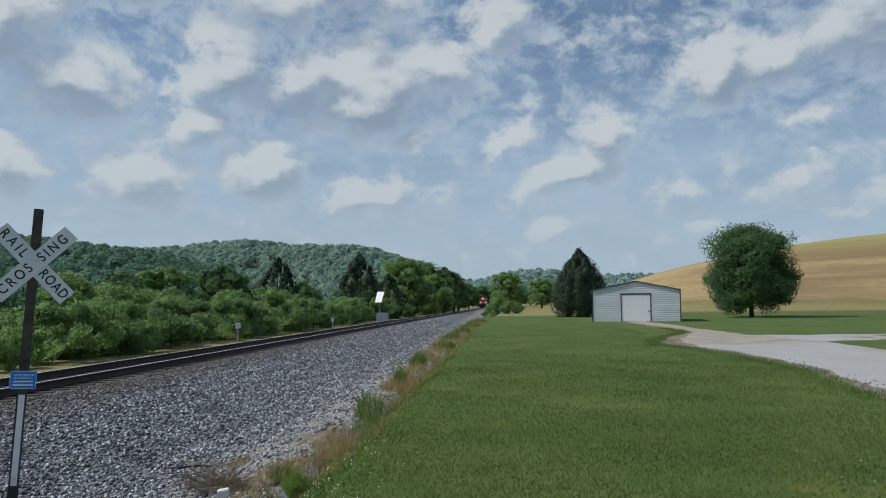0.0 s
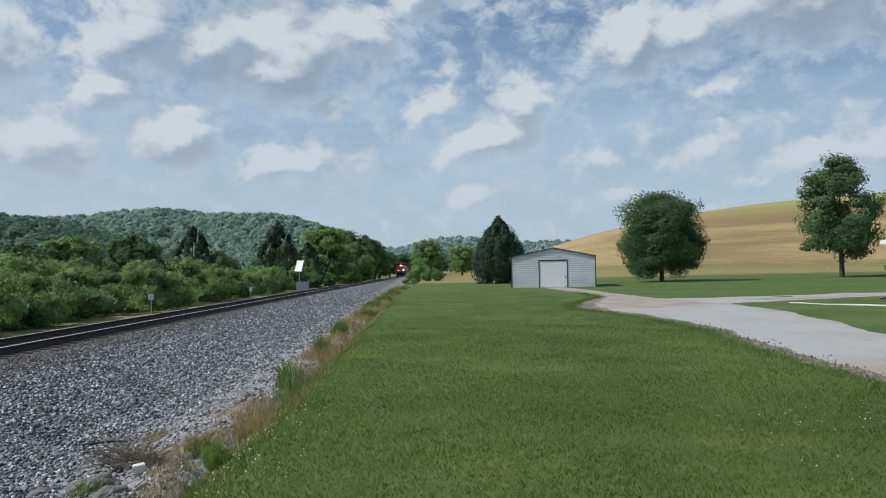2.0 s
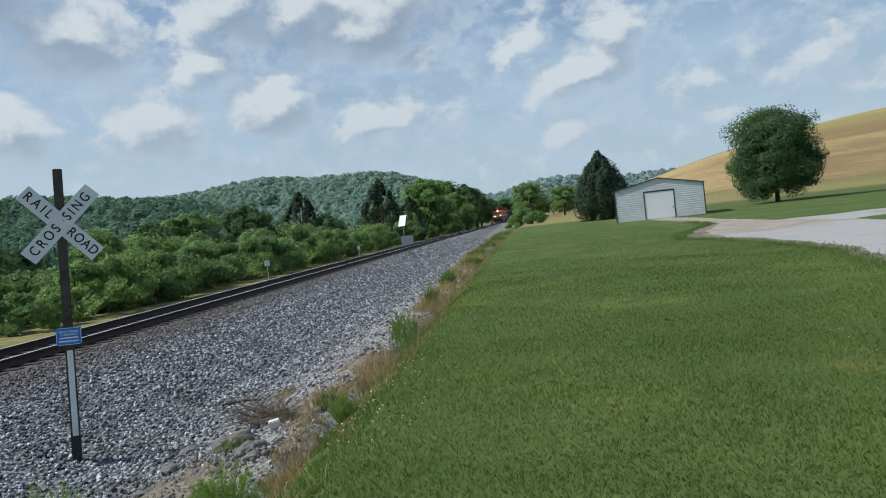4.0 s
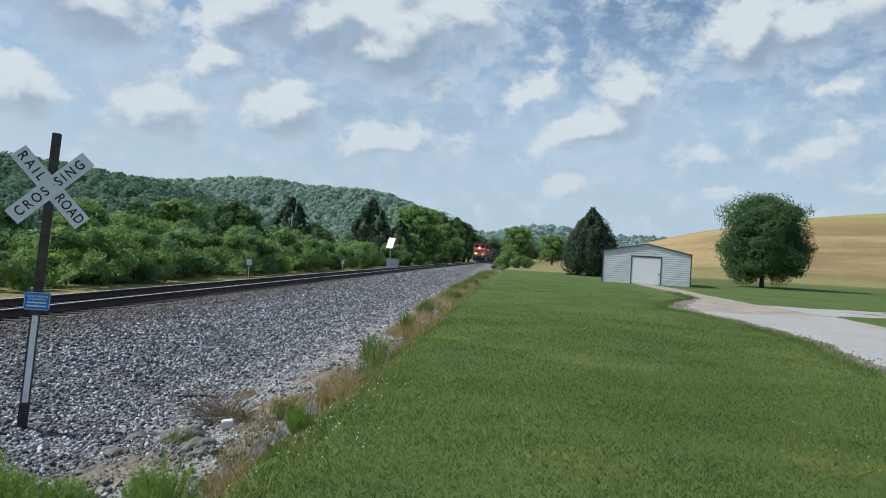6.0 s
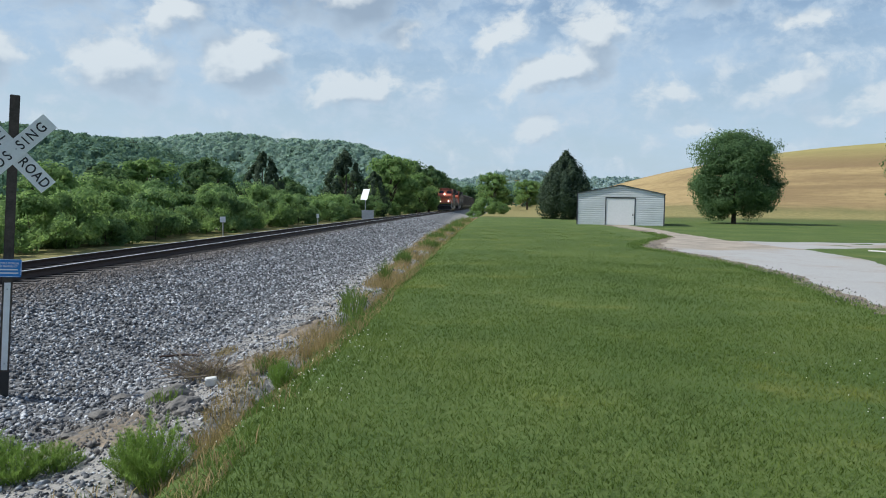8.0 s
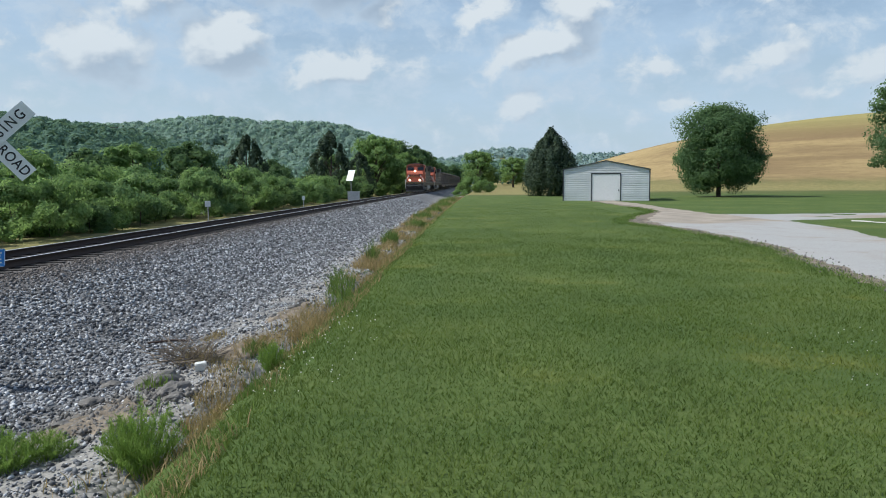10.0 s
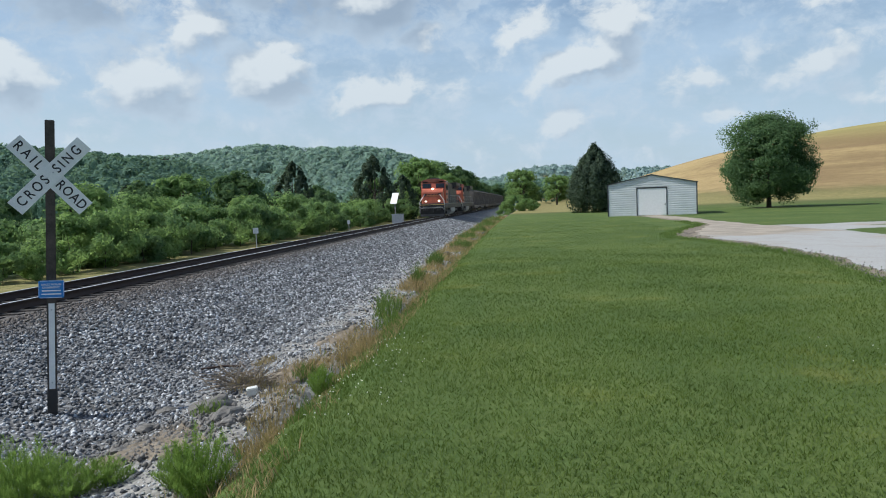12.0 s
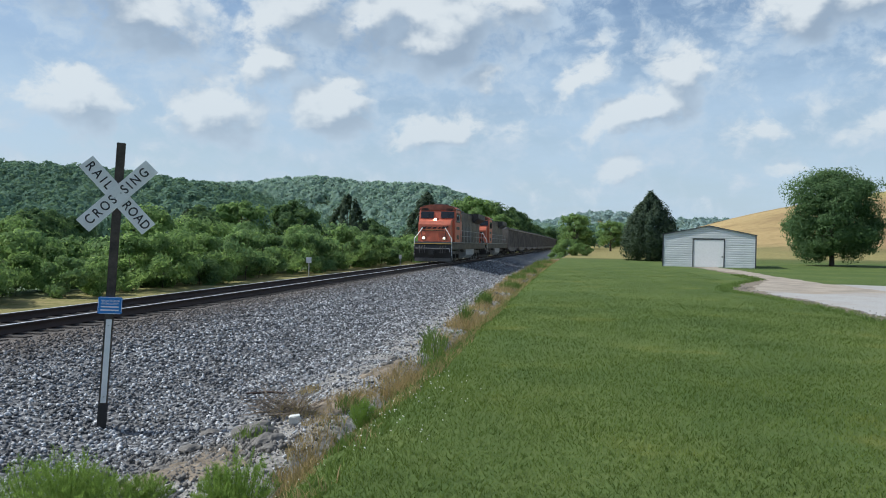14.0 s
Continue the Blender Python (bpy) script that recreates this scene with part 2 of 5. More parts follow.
def stone_material(name, scale, dark, light, warm, relief=0.8):
    """Broken stone: cells with their own grey, and rust-brown dust towards the rails."""
    m, k = material(name, 0.85)
    v = k.add("ShaderNodeTexVoronoi", Vector=k.co, Scale=scale)
    tone = k.add("ShaderNodeSeparateColor", i0=v.outputs["Color"]).outputs[0]
    c = k.mix(tone, dark + (1,), light + (1,))
    big = k.noise(k.co, 0.7, 4, 0.6)
    c = k.mix(k.ramp(big, 0.4, 0.72, 0.0, 0.6), c, warm + (1,))
    x = k.add("ShaderNodeSeparateXYZ", i0=k.co).outputs[0]
    c = k.mix(k.ramp(x, -7.6, -9.4, 0.0, 0.75), c, (0.075, 0.058, 0.048, 1))
    out = k.math("ADD", x, k.math("MULTIPLY", k.math("SUBTRACT", k.noise(k.co, 0.9, 4, 0.6), 0.5), 2.4))
    c = k.mix(k.ramp(out, -4.6, -3.2, 0.0, 0.8), c, k.mix(k.noise(k.co, 9.0, 5, 0.7), (0.20, 0.185, 0.165, 1), (0.40, 0.385, 0.36, 1)))
    k.put(k.b.inputs["Base Color"], c)
    bump(k, k.math("SUBTRACT", 1.0, v.outputs["Distance"]), relief, 0.03)
    return m


GROUND = ground_material()
BALLAST = stone_material("ballast_bed", 17.0, (0.03, 0.031, 0.036), (0.26, 0.265, 0.28), (0.10, 0.095, 0.09))


def loose_stone():
    m, k = material("loose_stone", 0.8)
    r = k.add("ShaderNodeNewGeometry").outputs["Random Per Island"]
    x = k.add("ShaderNodeSeparateXYZ", i0=k.co).outputs[0]
    c = k.mix(k.math("POWER", r, 2.3), (0.045, 0.048, 0.056, 1), (0.69, 0.71, 0.75, 1))
    c = k.mix(k.ramp(x, -7.4, -9.3, 0.0, 0.85), c, (0.10, 0.078, 0.064, 1))
    k.put(k.b.inputs["Base Color"], k.mix(k.math("MULTIPLY", k.noise(k.co, 40.0, 3), 0.25), c, (0.12, 0.12, 0.12, 1)))
    return m


STONE = loose_stone()
ROCK = plain("rock", (0.16, 0.15, 0.14), 0.85, spread=0.2, scale=5, grain=30, relief=0.6)
PALE_ROCK = plain("pale_rock", (0.62, 0.62, 0.60), 0.8, spread=0.08, scale=9)


def gravel_material():
    m, k = material("drive_gravel", 0.95)
    big, mid, fine = k.noise(k.co, 0.16, 4, 0.6), k.noise(k.co, 1.1, 5, 0.65), k.noise(k.co, 26.0, 4, 0.7)
    c = k.mix(k.ramp(big, 0.34, 0.56), (0.34, 0.285, 0.225, 1), (0.40, 0.40, 0.40, 1))
    c = k.mix(k.ramp(mid, 0.5, 0.8, 0.0, 0.45), c, (0.28, 0.235, 0.185, 1))
    c = k.mix(k.ramp(fine, 0.35, 0.75, 0.0, 0.4), c, (0.18, 0.16, 0.14, 1))
    k.put(k.b.inputs["Base Color"], c)
    k.put(k.b.inputs["Specular IOR Level"], 0.2)
    bump(k, fine, 0.5, 0.02)
    return m


GRAVEL = gravel_material()
TRACK = plain("track_gravel", (0.33, 0.285, 0.235), 0.95, spread=0.16, scale=0.9, grain=24, relief=0.5)
DIRT = plain("dirt", (0.20, 0.165, 0.125), 0.95, spread=0.28, scale=5, grain=28, relief=1.0)
RAIL_SIDE = plain("rail_rust", (0.055, 0.035, 0.028), 0.8, 0.1)
RAIL_TOP = plain("rail_head", (0.86, 0.86, 0.86), 0.42, 0.7, spread=0.04)
TIE = plain("creosoted_tie", (0.045, 0.038, 0.034), 0.9, spread=0.25, scale=8)
SIDING = plain("white_siding", (0.62, 0.66, 0.70), 0.45, spread=0.04, scale=0.8, relief=0.05)
SHED_SIDING = plain("shed_steel", (0.60, 0.63, 0.65), 0.4, spread=0.05, scale=0.6, relief=0.04)
DARK_TRIM = plain("dark_trim", (0.05, 0.055, 0.065), 0.5)
WHITE = plain("white_paint", (0.78, 0.79, 0.80), 0.5, spread=0.03)
SHINGLE = plain("roof_shingle", (0.040, 0.043, 0.055), 0.9, spread=0.2, scale=3, grain=25, relief=0.5)
CONCRETE = plain("concrete", (0.52, 0.51, 0.48), 0.85, spread=0.1, scale=2)
WOOD_POST = plain("weathered_post", (0.075, 0.062, 0.052), 0.9, spread=0.25, scale=7, grain=40, relief=0.4)
PORCH_WOOD = plain("porch_post", (0.20, 0.165, 0.135), 0.8, spread=0.15)
BARK = plain("bark", (0.085, 0.068, 0.052), 0.95, spread=0.25, scale=4, grain=20, relief=0.6)
STEEL = plain("galvanised_steel", (0.50, 0.51, 0.52), 0.45, 0.6, spread=0.08)
SIGN_WHITE = plain("sign_white", (0.80, 0.81, 0.80), 0.5, spread=0.06, scale=3)
SIGN_BLACK = plain("sign_black", (0.02, 0.02, 0.022), 0.5)
SIGN_BLUE = plain("sign_blue", (0.03, 0.22, 0.62), 0.45, spread=0.05)
# Near-white base colour stands in for the sky mirrored in the panel.
PANEL_SKY = plain("solar_sky_white", (0.75, 0.77, 0.80), 0.2, spread=0.03)
ORANGE = plain("loco_orange", (0.50, 0.125, 0.070), 0.5, spread=0.12, scale=1.5)
LOCO_BLACK = plain("loco_black", (0.022, 0.021, 0.021), 0.55, spread=0.25, scale=1.5)
HOOD = plain("dark_orange_red", (0.23, 0.075, 0.048), 0.65, spread=0.25, scale=1.2)
LOCO_GREY = plain("loco_grey", (0.11, 0.105, 0.10), 0.7, spread=0.2, scale=1.5)
TANK_GREY = plain("tank_grey", (0.36, 0.36, 0.36), 0.6, spread=0.12)
CAR_STEEL = plain("car_steel", (0.20, 0.175, 0.155), 0.75, spread=0.25, scale=0.7, grain=12)
COAL = plain("coal", (0.02, 0.02, 0.02), 0.7, spread=0.3, scale=4, relief=0.6)
YELLOW = plain("safety_yellow", (0.65, 0.42, 0.10), 0.6)
GLASS = plain("window_glass", (0.015, 0.018, 0.022), 0.08, spread=0.05, relief=0.0)
PANE = plain("house_pane", (0.16, 0.19, 0.22), 0.1, spread=0.05, relief=0.0)
HEADLIGHT = glow("headlight_glow", (1.0, 0.84, 0.58), 60.0)
LEAF_OAK = leaf("broadleaf", (0.066, 0.130, 0.066), (0.175, 0.275, 0.122), 0.65, 0.55)
LEAF_LIGHT = leaf("light_broadleaf", (0.144, 0.256, 0.100), (0.375, 0.525, 0.194), 0.6, 0.62)
LEAF_BUSH = leaf("shrub_leaf", (0.119, 0.231, 0.110), (0.362, 0.500, 0.206), 0.6, 0.62)
LEAF_CEDAR = leaf("cedar_needles", (0.034, 0.060, 0.044), (0.095, 0.130, 0.085), 0.7, 0.3)
# These three woods carry painted haze: bluish, then ever paler with distance.
LEAF_FAR = leaf("far_woods", (0.110, 0.200, 0.165), (0.200, 0.315, 0.225), 0.8, 0.4)
LEAF_HAZED = leaf("hazed_woods", (0.27, 0.385, 0.345), (0.38, 0.52, 0.43), 0.9, 0.45)
LEAF_DISTANT_HAZED = leaf("distant_hazed_woods", (0.325, 0.438, 0.450), (0.400, 0.525, 0.525), 0.9, 0.45)
def lawn_blade():
    """Mown grass: darker and yellower patches, every blade with a shade of its own."""
    m = leaf("lawn_blade", (0.068, 0.112, 0.025), (0.150, 0.205, 0.045), 0.6, 0.4, 0.45)
    k = Nodes(m.node_tree, False)
    b = [n for n in k.tree.nodes if n.type == "BSDF_PRINCIPLED"][0]
    green = b.inputs["Base Color"].links[0].from_socket
    co = k.add("ShaderNodeTexCoord").outputs["Object"]
    c = k.mix(k.ramp(k.noise(co, 0.45, 5, 0.62), 0.54, 0.68, 0.0, 0.7), green, (0.225, 0.235, 0.058, 1))
    c = k.mix(k.ramp(k.noise(k.vec("ADD", co, (31.0, 7.0, 0.0)), 0.6, 5, 0.6), 0.52, 0.70, 0.0, 0.6), c, (0.075, 0.105, 0.030, 1))
    k.put(b.inputs["Base Color"], c)
    return m


BLADE = lawn_blade()
STRAW = leaf("straw", (0.26, 0.19, 0.10), (0.50, 0.38, 0.20), 0.8, 0.3)
WEED = leaf("weed", (0.090, 0.150, 0.044), (0.210, 0.290, 0.085), 0.6, 0.45)
FEATHER = leaf("feathery_leaf", (0.15, 0.25, 0.055), (0.32, 0.46, 0.11), 0.6, 0.5)
TWIG = plain("dead_twigs", (0.24, 0.195, 0.15), 0.9, spread=0.2)
CLOVER = plain("clover_white", (0.75, 0.75, 0.68), 0.8)


# ---- building blocks ----
def mesh_object(name, bm, mat, smooth=False):
    me = bpy.data.meshes.new(name)
    bm.to_mesh(me)
    bm.free()
    me.materials.append(mat)
    if smooth:
        for p in me.polygons:
            p.use_smooth = True
    return new(name, me)


def part(name, bm, mat, parent, label="", smooth=False):
    ob = mesh_object(name, bm, mat, smooth)
    ob.parent = parent
    return tagged(ob, label)


def array_object(name, verts, faces, mat):
    """An object from arrays of corners and of faces with equal counts of corners."""
    me = bpy.data.meshes.new(name)
    n, c = faces.shape
    me.vertices.add(len(verts)), me.loops.add(n * c), me.polygons.add(n)
    me.vertices.foreach_set("co", np.asarray(verts, np.float32).ravel())
    me.loops.foreach_set("vertex_index", np.asarray(faces, np.int32).ravel())
    me.polygons.foreach_set("loop_start", np.arange(0, n * c, c, dtype=np.int32))
    me.update(calc_edges=True)
    me.validate()
    me.materials.append(mat)
    return new(name, me)


def box(bm, x0, x1, y0, y1, z0, z1, bevel=0.0):
    r = bmesh.ops.create_cube(bm, size=1.0, matrix=Matrix.LocRotScale(((x0 + x1) / 2, (y0 + y1) / 2, (z0 + z1) / 2), None, (x1 - x0, y1 - y0, z1 - z0)))
    if bevel:
        edges = {e for v in r["verts"] for e in v.link_edges}
        bmesh.ops.bevel(bm, geom=list(edges), offset=bevel, segments=2, affect="EDGES")
    return bm


def rod(bm, a, b, r0, r1=None, n=8):
    a, b = Vector(a), Vector(b)
    d = b - a
    m = Matrix.Translation((a + b) / 2) @ d.to_track_quat("Z", "Y").to_matrix().to_4x4()
    bmesh.ops.create_cone(bm, cap_ends=True, segments=n, radius1=r0, radius2=r0 if r1 is None else r1, depth=d.length, matrix=m)
    return bm


def boxed(*args, **kw):
    return box(bmesh.new(), *args, **kw)


def prism(points, axis, lo, hi, bm=None):
    """A polygon drawn in two axes, pulled along the third ('x', 'y' or 'z') from lo to hi."""
    bm = bm or bmesh.new()
    place = {"x": lambda p, s: (s, p[0], p[1]), "y": lambda p, s: (p[0], s, p[1]), "z": lambda p, s: (p[0], p[1], s)}[axis]
    a = [bm.verts.new(place(p, lo)) for p in points]
    b = [bm.verts.new(place(p, hi)) for p in points]
    bm.faces.new(a), bm.faces.new(b[::-1])
    for i in range(len(points)):
        j = (i + 1) % len(points)
        bm.faces.new((a[j], a[i], b[i], b[j]))
    bmesh.ops.recalc_face_normals(bm, faces=bm.faces)
    return bm


def thing(name, m, label, category, group=""):
    ob = new(name)
    ob.matrix_basis = m
    return tagged(ob, label, category, group)


def smooth_step(v, lo, hi):
    t = np.clip((np.asarray(v, float) - lo) / (hi - lo), 0, 1)
    return t * t * (3 - 2 * t)


# ---- lie of the land ----
RAIL_Z = 0.05


def track_x(y):
    """The railway's centre line."""
    y = np.asarray(y, float)
    return -11.0 + 0.010 * y + 0.028 * 25 * np.logaddexp(0, (y - 65) / 25) - 0.016 * 20 * np.logaddexp(0, (y - 190) / 20)


def land(x, y):
    """Height of the ground."""
    x, y = np.asarray(x, float), np.asarray(y, float)
    u = x - track_x(y)
    z = -0.55 * smooth_step(u, 9.5, 8.3) - 0.75 * smooth_step(u, 8.6, 7.8) + 0.55 * smooth_step(u, -4.8, -6.2)
    z = z - 2.2 * smooth_step(u, -9, -45)
    # grassy mound
    crest = 23 * (1 - np.exp(-np.clip(x - 28, 0, None) / 45))
    z = z + crest * np.sin(np.pi / 2 * np.clip((y - 104) / 112, 0, 1)) ** 1.35 * (1 - 0.6 * smooth_step(y, 240, 420)) * (1 - smooth_step(x, 320, 600))
    z = z + 0.9 * smooth_step(y, 80, 125) * smooth_step(x, 14, 30)
    # wooded ridges
    near = np.interp(x, [-450, -252, -195, -166, -144, -127, -112, -97, -84, -60], [36, 29, 23, 21, 17, 11.5, 7.5, 4, 1, 0])
    z = z + (near + 1.2 * smooth_step(near, 0, 6) * np.sin(x / 11 + 1)) * np.exp(-((y - 300) / 85) ** 2)
    far = np.interp(x, [-900, -629, -350, -288, -244, -209, -168, -144, -115, -92, -80, -48, 0, 40], [30, 44, 53, 58, 58, 55, 55, 53, 47, 39, 33, 18, 8, 0])
    z = z + (far + 1.5 * smooth_step(far, 5, 20) * np.sin(x / 23)) * np.exp(-((y - 750) / 130) ** 2)
    z = z + (48 + 9 * np.sin(x / 130 + 1) + 5 * np.sin(x / 53)) * np.exp(-((y - 1850) / 260) ** 2)
    return z


def grid(xs, ys, height):
    X, Y = np.meshgrid(xs, ys)
    v = np.stack([X, Y, height(X, Y)], -1).reshape(-1, 3)
    n = len(xs)
    i = (np.arange(len(ys) - 1)[:, None] * n + np.arange(n - 1)[None]).ravel()
    return v, np.stack([i, i + 1, i + n + 1, i + n], -1)


xs = np.concatenate([np.linspace(-2400, -420, 30), np.linspace(-400, -60, 60), np.linspace(-56, -18, 24), np.linspace(-17, 16, 84), np.linspace(18, 200, 80), np.linspace(220, 2400, 40)])
ys = np.concatenate([np.linspace(-400, -20, 20), np.linspace(-15, 40, 70), np.linspace(42, 260, 110), np.linspace(268, 1000, 100), np.linspace(1020, 2600, 50), np.linspace(2800, 4500, 8)])


def rough_land(X, Y):
    z = land(X, Y)
    return z + 0.02 * np.sin(X * 1.7 + np.sin(Y * 0.9)) * np.sin(Y * 1.3)


v, fc = grid(xs, ys, rough_land)
ground = array_object("ground", v, fc, GROUND)
for p in ground.data.polygons:
    p.use_smooth = True
tagged(ground, "mown green lawn running into tall ripe grass", "ground", kind="structure")

# ---- railway ----
BED = [(-7.0, -1.25), (-5.2, -0.78), (-3.6, -0.54), (-2.1, -0.17), (-1.35, -0.14), (-0.9, -0.15), (0.9, -0.15), (1.35, -0.14), (2.1, -0.18), (3.4, -0.44), (4.6, -0.70), (5.4, -0.84), (6.4, -0.80), (7.4, -0.60), (8.0, -0.49), (8.3, -0.52), (8.5, -0.64), (8.9, -1.0)]


def bed_height(u):
    return np.interp(u, [p[0] for p in BED], [p[1] for p in BED])


def bed(X, Y):
    return bed_height(X) + 0.03 * np.sin(X * 5.1 + Y * 2.3) * np.sin(Y * 3.1 - X) * (np.abs(X) > 2.2)


us = np.concatenate([np.linspace(-7, -2.2, 14), np.linspace(-2, 2, 12), np.linspace(2.2, 8.9, 44)])
bys = np.concatenate([np.linspace(-60, 0, 60), np.linspace(0.4, 40, 150), np.linspace(41, 160, 120), np.linspace(165, 700, 100)])
v, fc = grid(us, bys, bed)
v[:, 0] += track_x(v[:, 1])
ballast = array_object("ballast", v, fc, BALLAST)
tagged(ballast, "grey crushed-stone ballast bed of the railway", "ballast", kind="structure")


def rail(side):
    ob = thing("rail", pose(0, 0, 0), "rusty steel rail with a bright worn head", "rail", "rails of the track")
    for name, shape, mat in (
        ("rail_web", [(-0.07, -0.172), (0.07, -0.172), (0.07, -0.155), (0.012, -0.135), (0.012, -0.045), (0.036, -0.034), (0.036, -0.004), (-0.036, -0.004), (-0.036, -0.034), (-0.012, -0.045), (-0.012, -0.135), (-0.07, -0.155)], RAIL_SIDE),
        ("rail_head", [(-0.033, -0.005), (0.033, -0.005), (0.033, -0.001), (0.026, 0.0), (-0.026, 0.0), (-0.033, -0.001)], RAIL_TOP),
    ):
        yy = np.concatenate([np.arange(-60, 160, 4.0), np.arange(160, 700, 12.0)])
        n = len(shape)
        vv = np.array([[track_x(y) + side * 0.7525 + px, y, RAIL_Z + pz] for y in yy for px, pz in shape])
        ff = np.array([[i * n + j, i * n + (j + 1) % n, (i + 1) * n + (j + 1) % n, (i + 1) * n + j] for i in range(len(yy) - 1) for j in range(n)])
        o = array_object(name, vv, ff, mat)
        o.parent = ob
    return ob


rail(-1), rail(1)

# ---- vegetation ----
rng = np.random.default_rng(7)


def unit(n):
    d = rng.normal(size=(n, 3))
    return d / np.linalg.norm(d, axis=1)[:, None]


def leaves(centres, size, normals, lean=0.8):
    """Leaf blades round the centres, turned about the normals."""
    n = len(centres)
    nn = normals + lean * unit(n)
    nn /= np.linalg.norm(nn, axis=1)[:, None]
    a = np.cross(nn, unit(n))
    a /= np.linalg.norm(a, axis=1)[:, None] + 1e-9
    b = np.cross(nn, a)
    s = (size * rng.uniform(0.6, 1.3, n))[:, None]
    p = np.stack([centres - a * s - b * s * 0.5, centres + b * s * 0.75, centres + a * s - b * s * 0.3], 1).reshape(-1, 3)
    return p, np.arange(3 * n).reshape(n, 3)


def crown_points(n, lumps, wide, high, base, shape="round", ragged=1.0):
    """Leaf places on a crown: boughs that carry lumps, lumps that carry leaves, with gaps between them."""
    if shape == "cone":
        t = np.linspace(0, 1, lumps) ** 1.15
        ang = np.arange(lumps) * 2.4 + rng.uniform(-0.4, 0.4, lumps)
        rr = np.interp(t, [0, 0.12, 0.3, 0.55, 0.8, 0.93, 1], [0.62, 0.82, 0.9, 0.72, 0.40, 0.17, 0.02]) * rng.uniform(0.62, 1.10, lumps)
        c = np.stack([np.cos(ang) * rr * wide, np.sin(ang) * rr * wide, base + t * (high - base) * 0.97], 1)
        lr = wide * (0.24 - 0.15 * t) * rng.uniform(0.7, 1.4, lumps)
        stretch = np.array([0.8, 0.8, 1.7])
    else:
        boughs = max(5, lumps // 9)
        g = np.arange(boughs) + 0.5
        lift = 1 - 1.72 * g / boughs
        ang = g * 2.39996 + rng.uniform(-0.35, 0.35, boughs)
        flat = np.sqrt(np.clip(1 - lift ** 2, 0, 1))
        reach = 0.60 * rng.uniform(1 - 0.16 * ragged, 1 + 0.12 * ragged, boughs)
        low = np.where(lift < 0, 1.04, 1.0)
        mid = base + (high - base) * 0.44
        bc = np.stack([np.cos(ang) * flat * reach * wide * low, np.sin(ang) * flat * reach * wide * low, mid + (high - base) * 0.56 * lift * reach / 0.66], 1)
        br = wide * rng.uniform(0.36, 0.50, boughs)
        k = np.concatenate([np.arange(boughs), rng.integers(0, boughs, lumps - boughs)])
        d = unit(lumps)
        d[:, 2] = d[:, 2] * 0.8 + 0.2
        c = bc[k] + d * (br[k] * rng.uniform(0.5, 0.95, lumps))[:, None]
        half = (high - base) / 2
        over = np.sqrt((c[:, 0] ** 2 + c[:, 1] ** 2) / wide ** 2 + ((c[:, 2] - base - half) / half) ** 2) / rng.uniform(0.68, 0.94, lumps)
        shrink = np.maximum(over, 1.0)
        c[:, :2] /= shrink[:, None]
        c[:, 2] = base + half + (c[:, 2] - base - half) / shrink
        lr = br[k] * rng.uniform(0.30, 0.66, lumps)
        stretch = np.array([1, 1, 0.8])
    k = rng.integers(0, lumps, n)
    u = unit(n)
    u[:, 2] = u[:, 2] * 0.85 + 0.18
    r = lr[k] * np.where(rng.uniform(size=n) < 0.3, rng.uniform(0.2, 1, n), rng.uniform(0.75, 1.0, n) + 0.3 * rng.uniform(0, 1, n) ** 3)
    out = c - np.array([0, 0, (base + high) * 0.45])
    out = out / (np.linalg.norm(out, axis=1)[:, None] + 1e-6)
    return c[k] + u * r[:, None] * stretch, u + 0.5 * out[k]


def wood(bm, x, y, z, height, girth, limbs, spread, start=0.25):
    """A tapered trunk with limbs that divide once."""
    top = Vector((x + rng.normal() * 0.2, y + rng.normal() * 0.2, z + height * 0.8))
    foot = Vector((x, y, z - 0.15))
    mid = foot.lerp(top, 0.4) + Vector((rng.normal() * 0.1, rng.normal() * 0.1, 0))
    rod(bm, foot, mid, girth, girth * 0.7), rod(bm, mid, top, girth * 0.7, girth * 0.15)
    for i in range(limbs):
        a = i * 2.4 + rng.uniform(-0.3, 0.3)
        s = foot.lerp(top, start + 0.5 * i / limbs)
        e = s + Vector((math.cos(a) * spread, math.sin(a) * spread, height * rng.uniform(0.16, 0.34)))
        rod(bm, s, e, girth * 0.38, girth * 0.1, 6)
        for q in (-0.6, 0.5):
            f = s.lerp(e, 0.55)
            rod(bm, f, f + Vector((math.cos(a + q) * spread * 0.5, math.sin(a + q) * spread * 0.5, height * 0.13)), girth * 0.18, girth * 0.05, 5)


def tree(name, x, y, wide, high, base, mat, label, n=5000, size=0.3, shape="round", lumps=34, girth=0.3, limbs=7, category="tree", group="", z=None, ragged=1.0):
    z = float(land(x, y)) if z is None else z
    ob = thing(name, pose(x, y, z), label, category, group)
    bm = bmesh.new()
    wood(bm, 0, 0, 0, high, girth, limbs, wide * 0.55, 0.12 if shape == "cone" else 0.2)
    part("trunk", bm, BARK, ob)
    c, nn = crown_points(n, lumps, wide, high, base, shape, ragged)
    c[:, 2] = np.maximum(c[:, 2], 0.05)
    v, f = leaves(c, size, nn, 0.7)
    crown = array_object("crown", v, f, mat)
    crown.parent = ob
    return ob


def turned(ob, x, y, scale, dz=0.0):
    m = pose(x, y, float(land(x, y)) + dz, 0, 0, rng.uniform(0, 360))
    o = copy_thing(ob, m)
    o.scale = (scale, scale, scale * rng.uniform(0.9, 1.12))
    return o


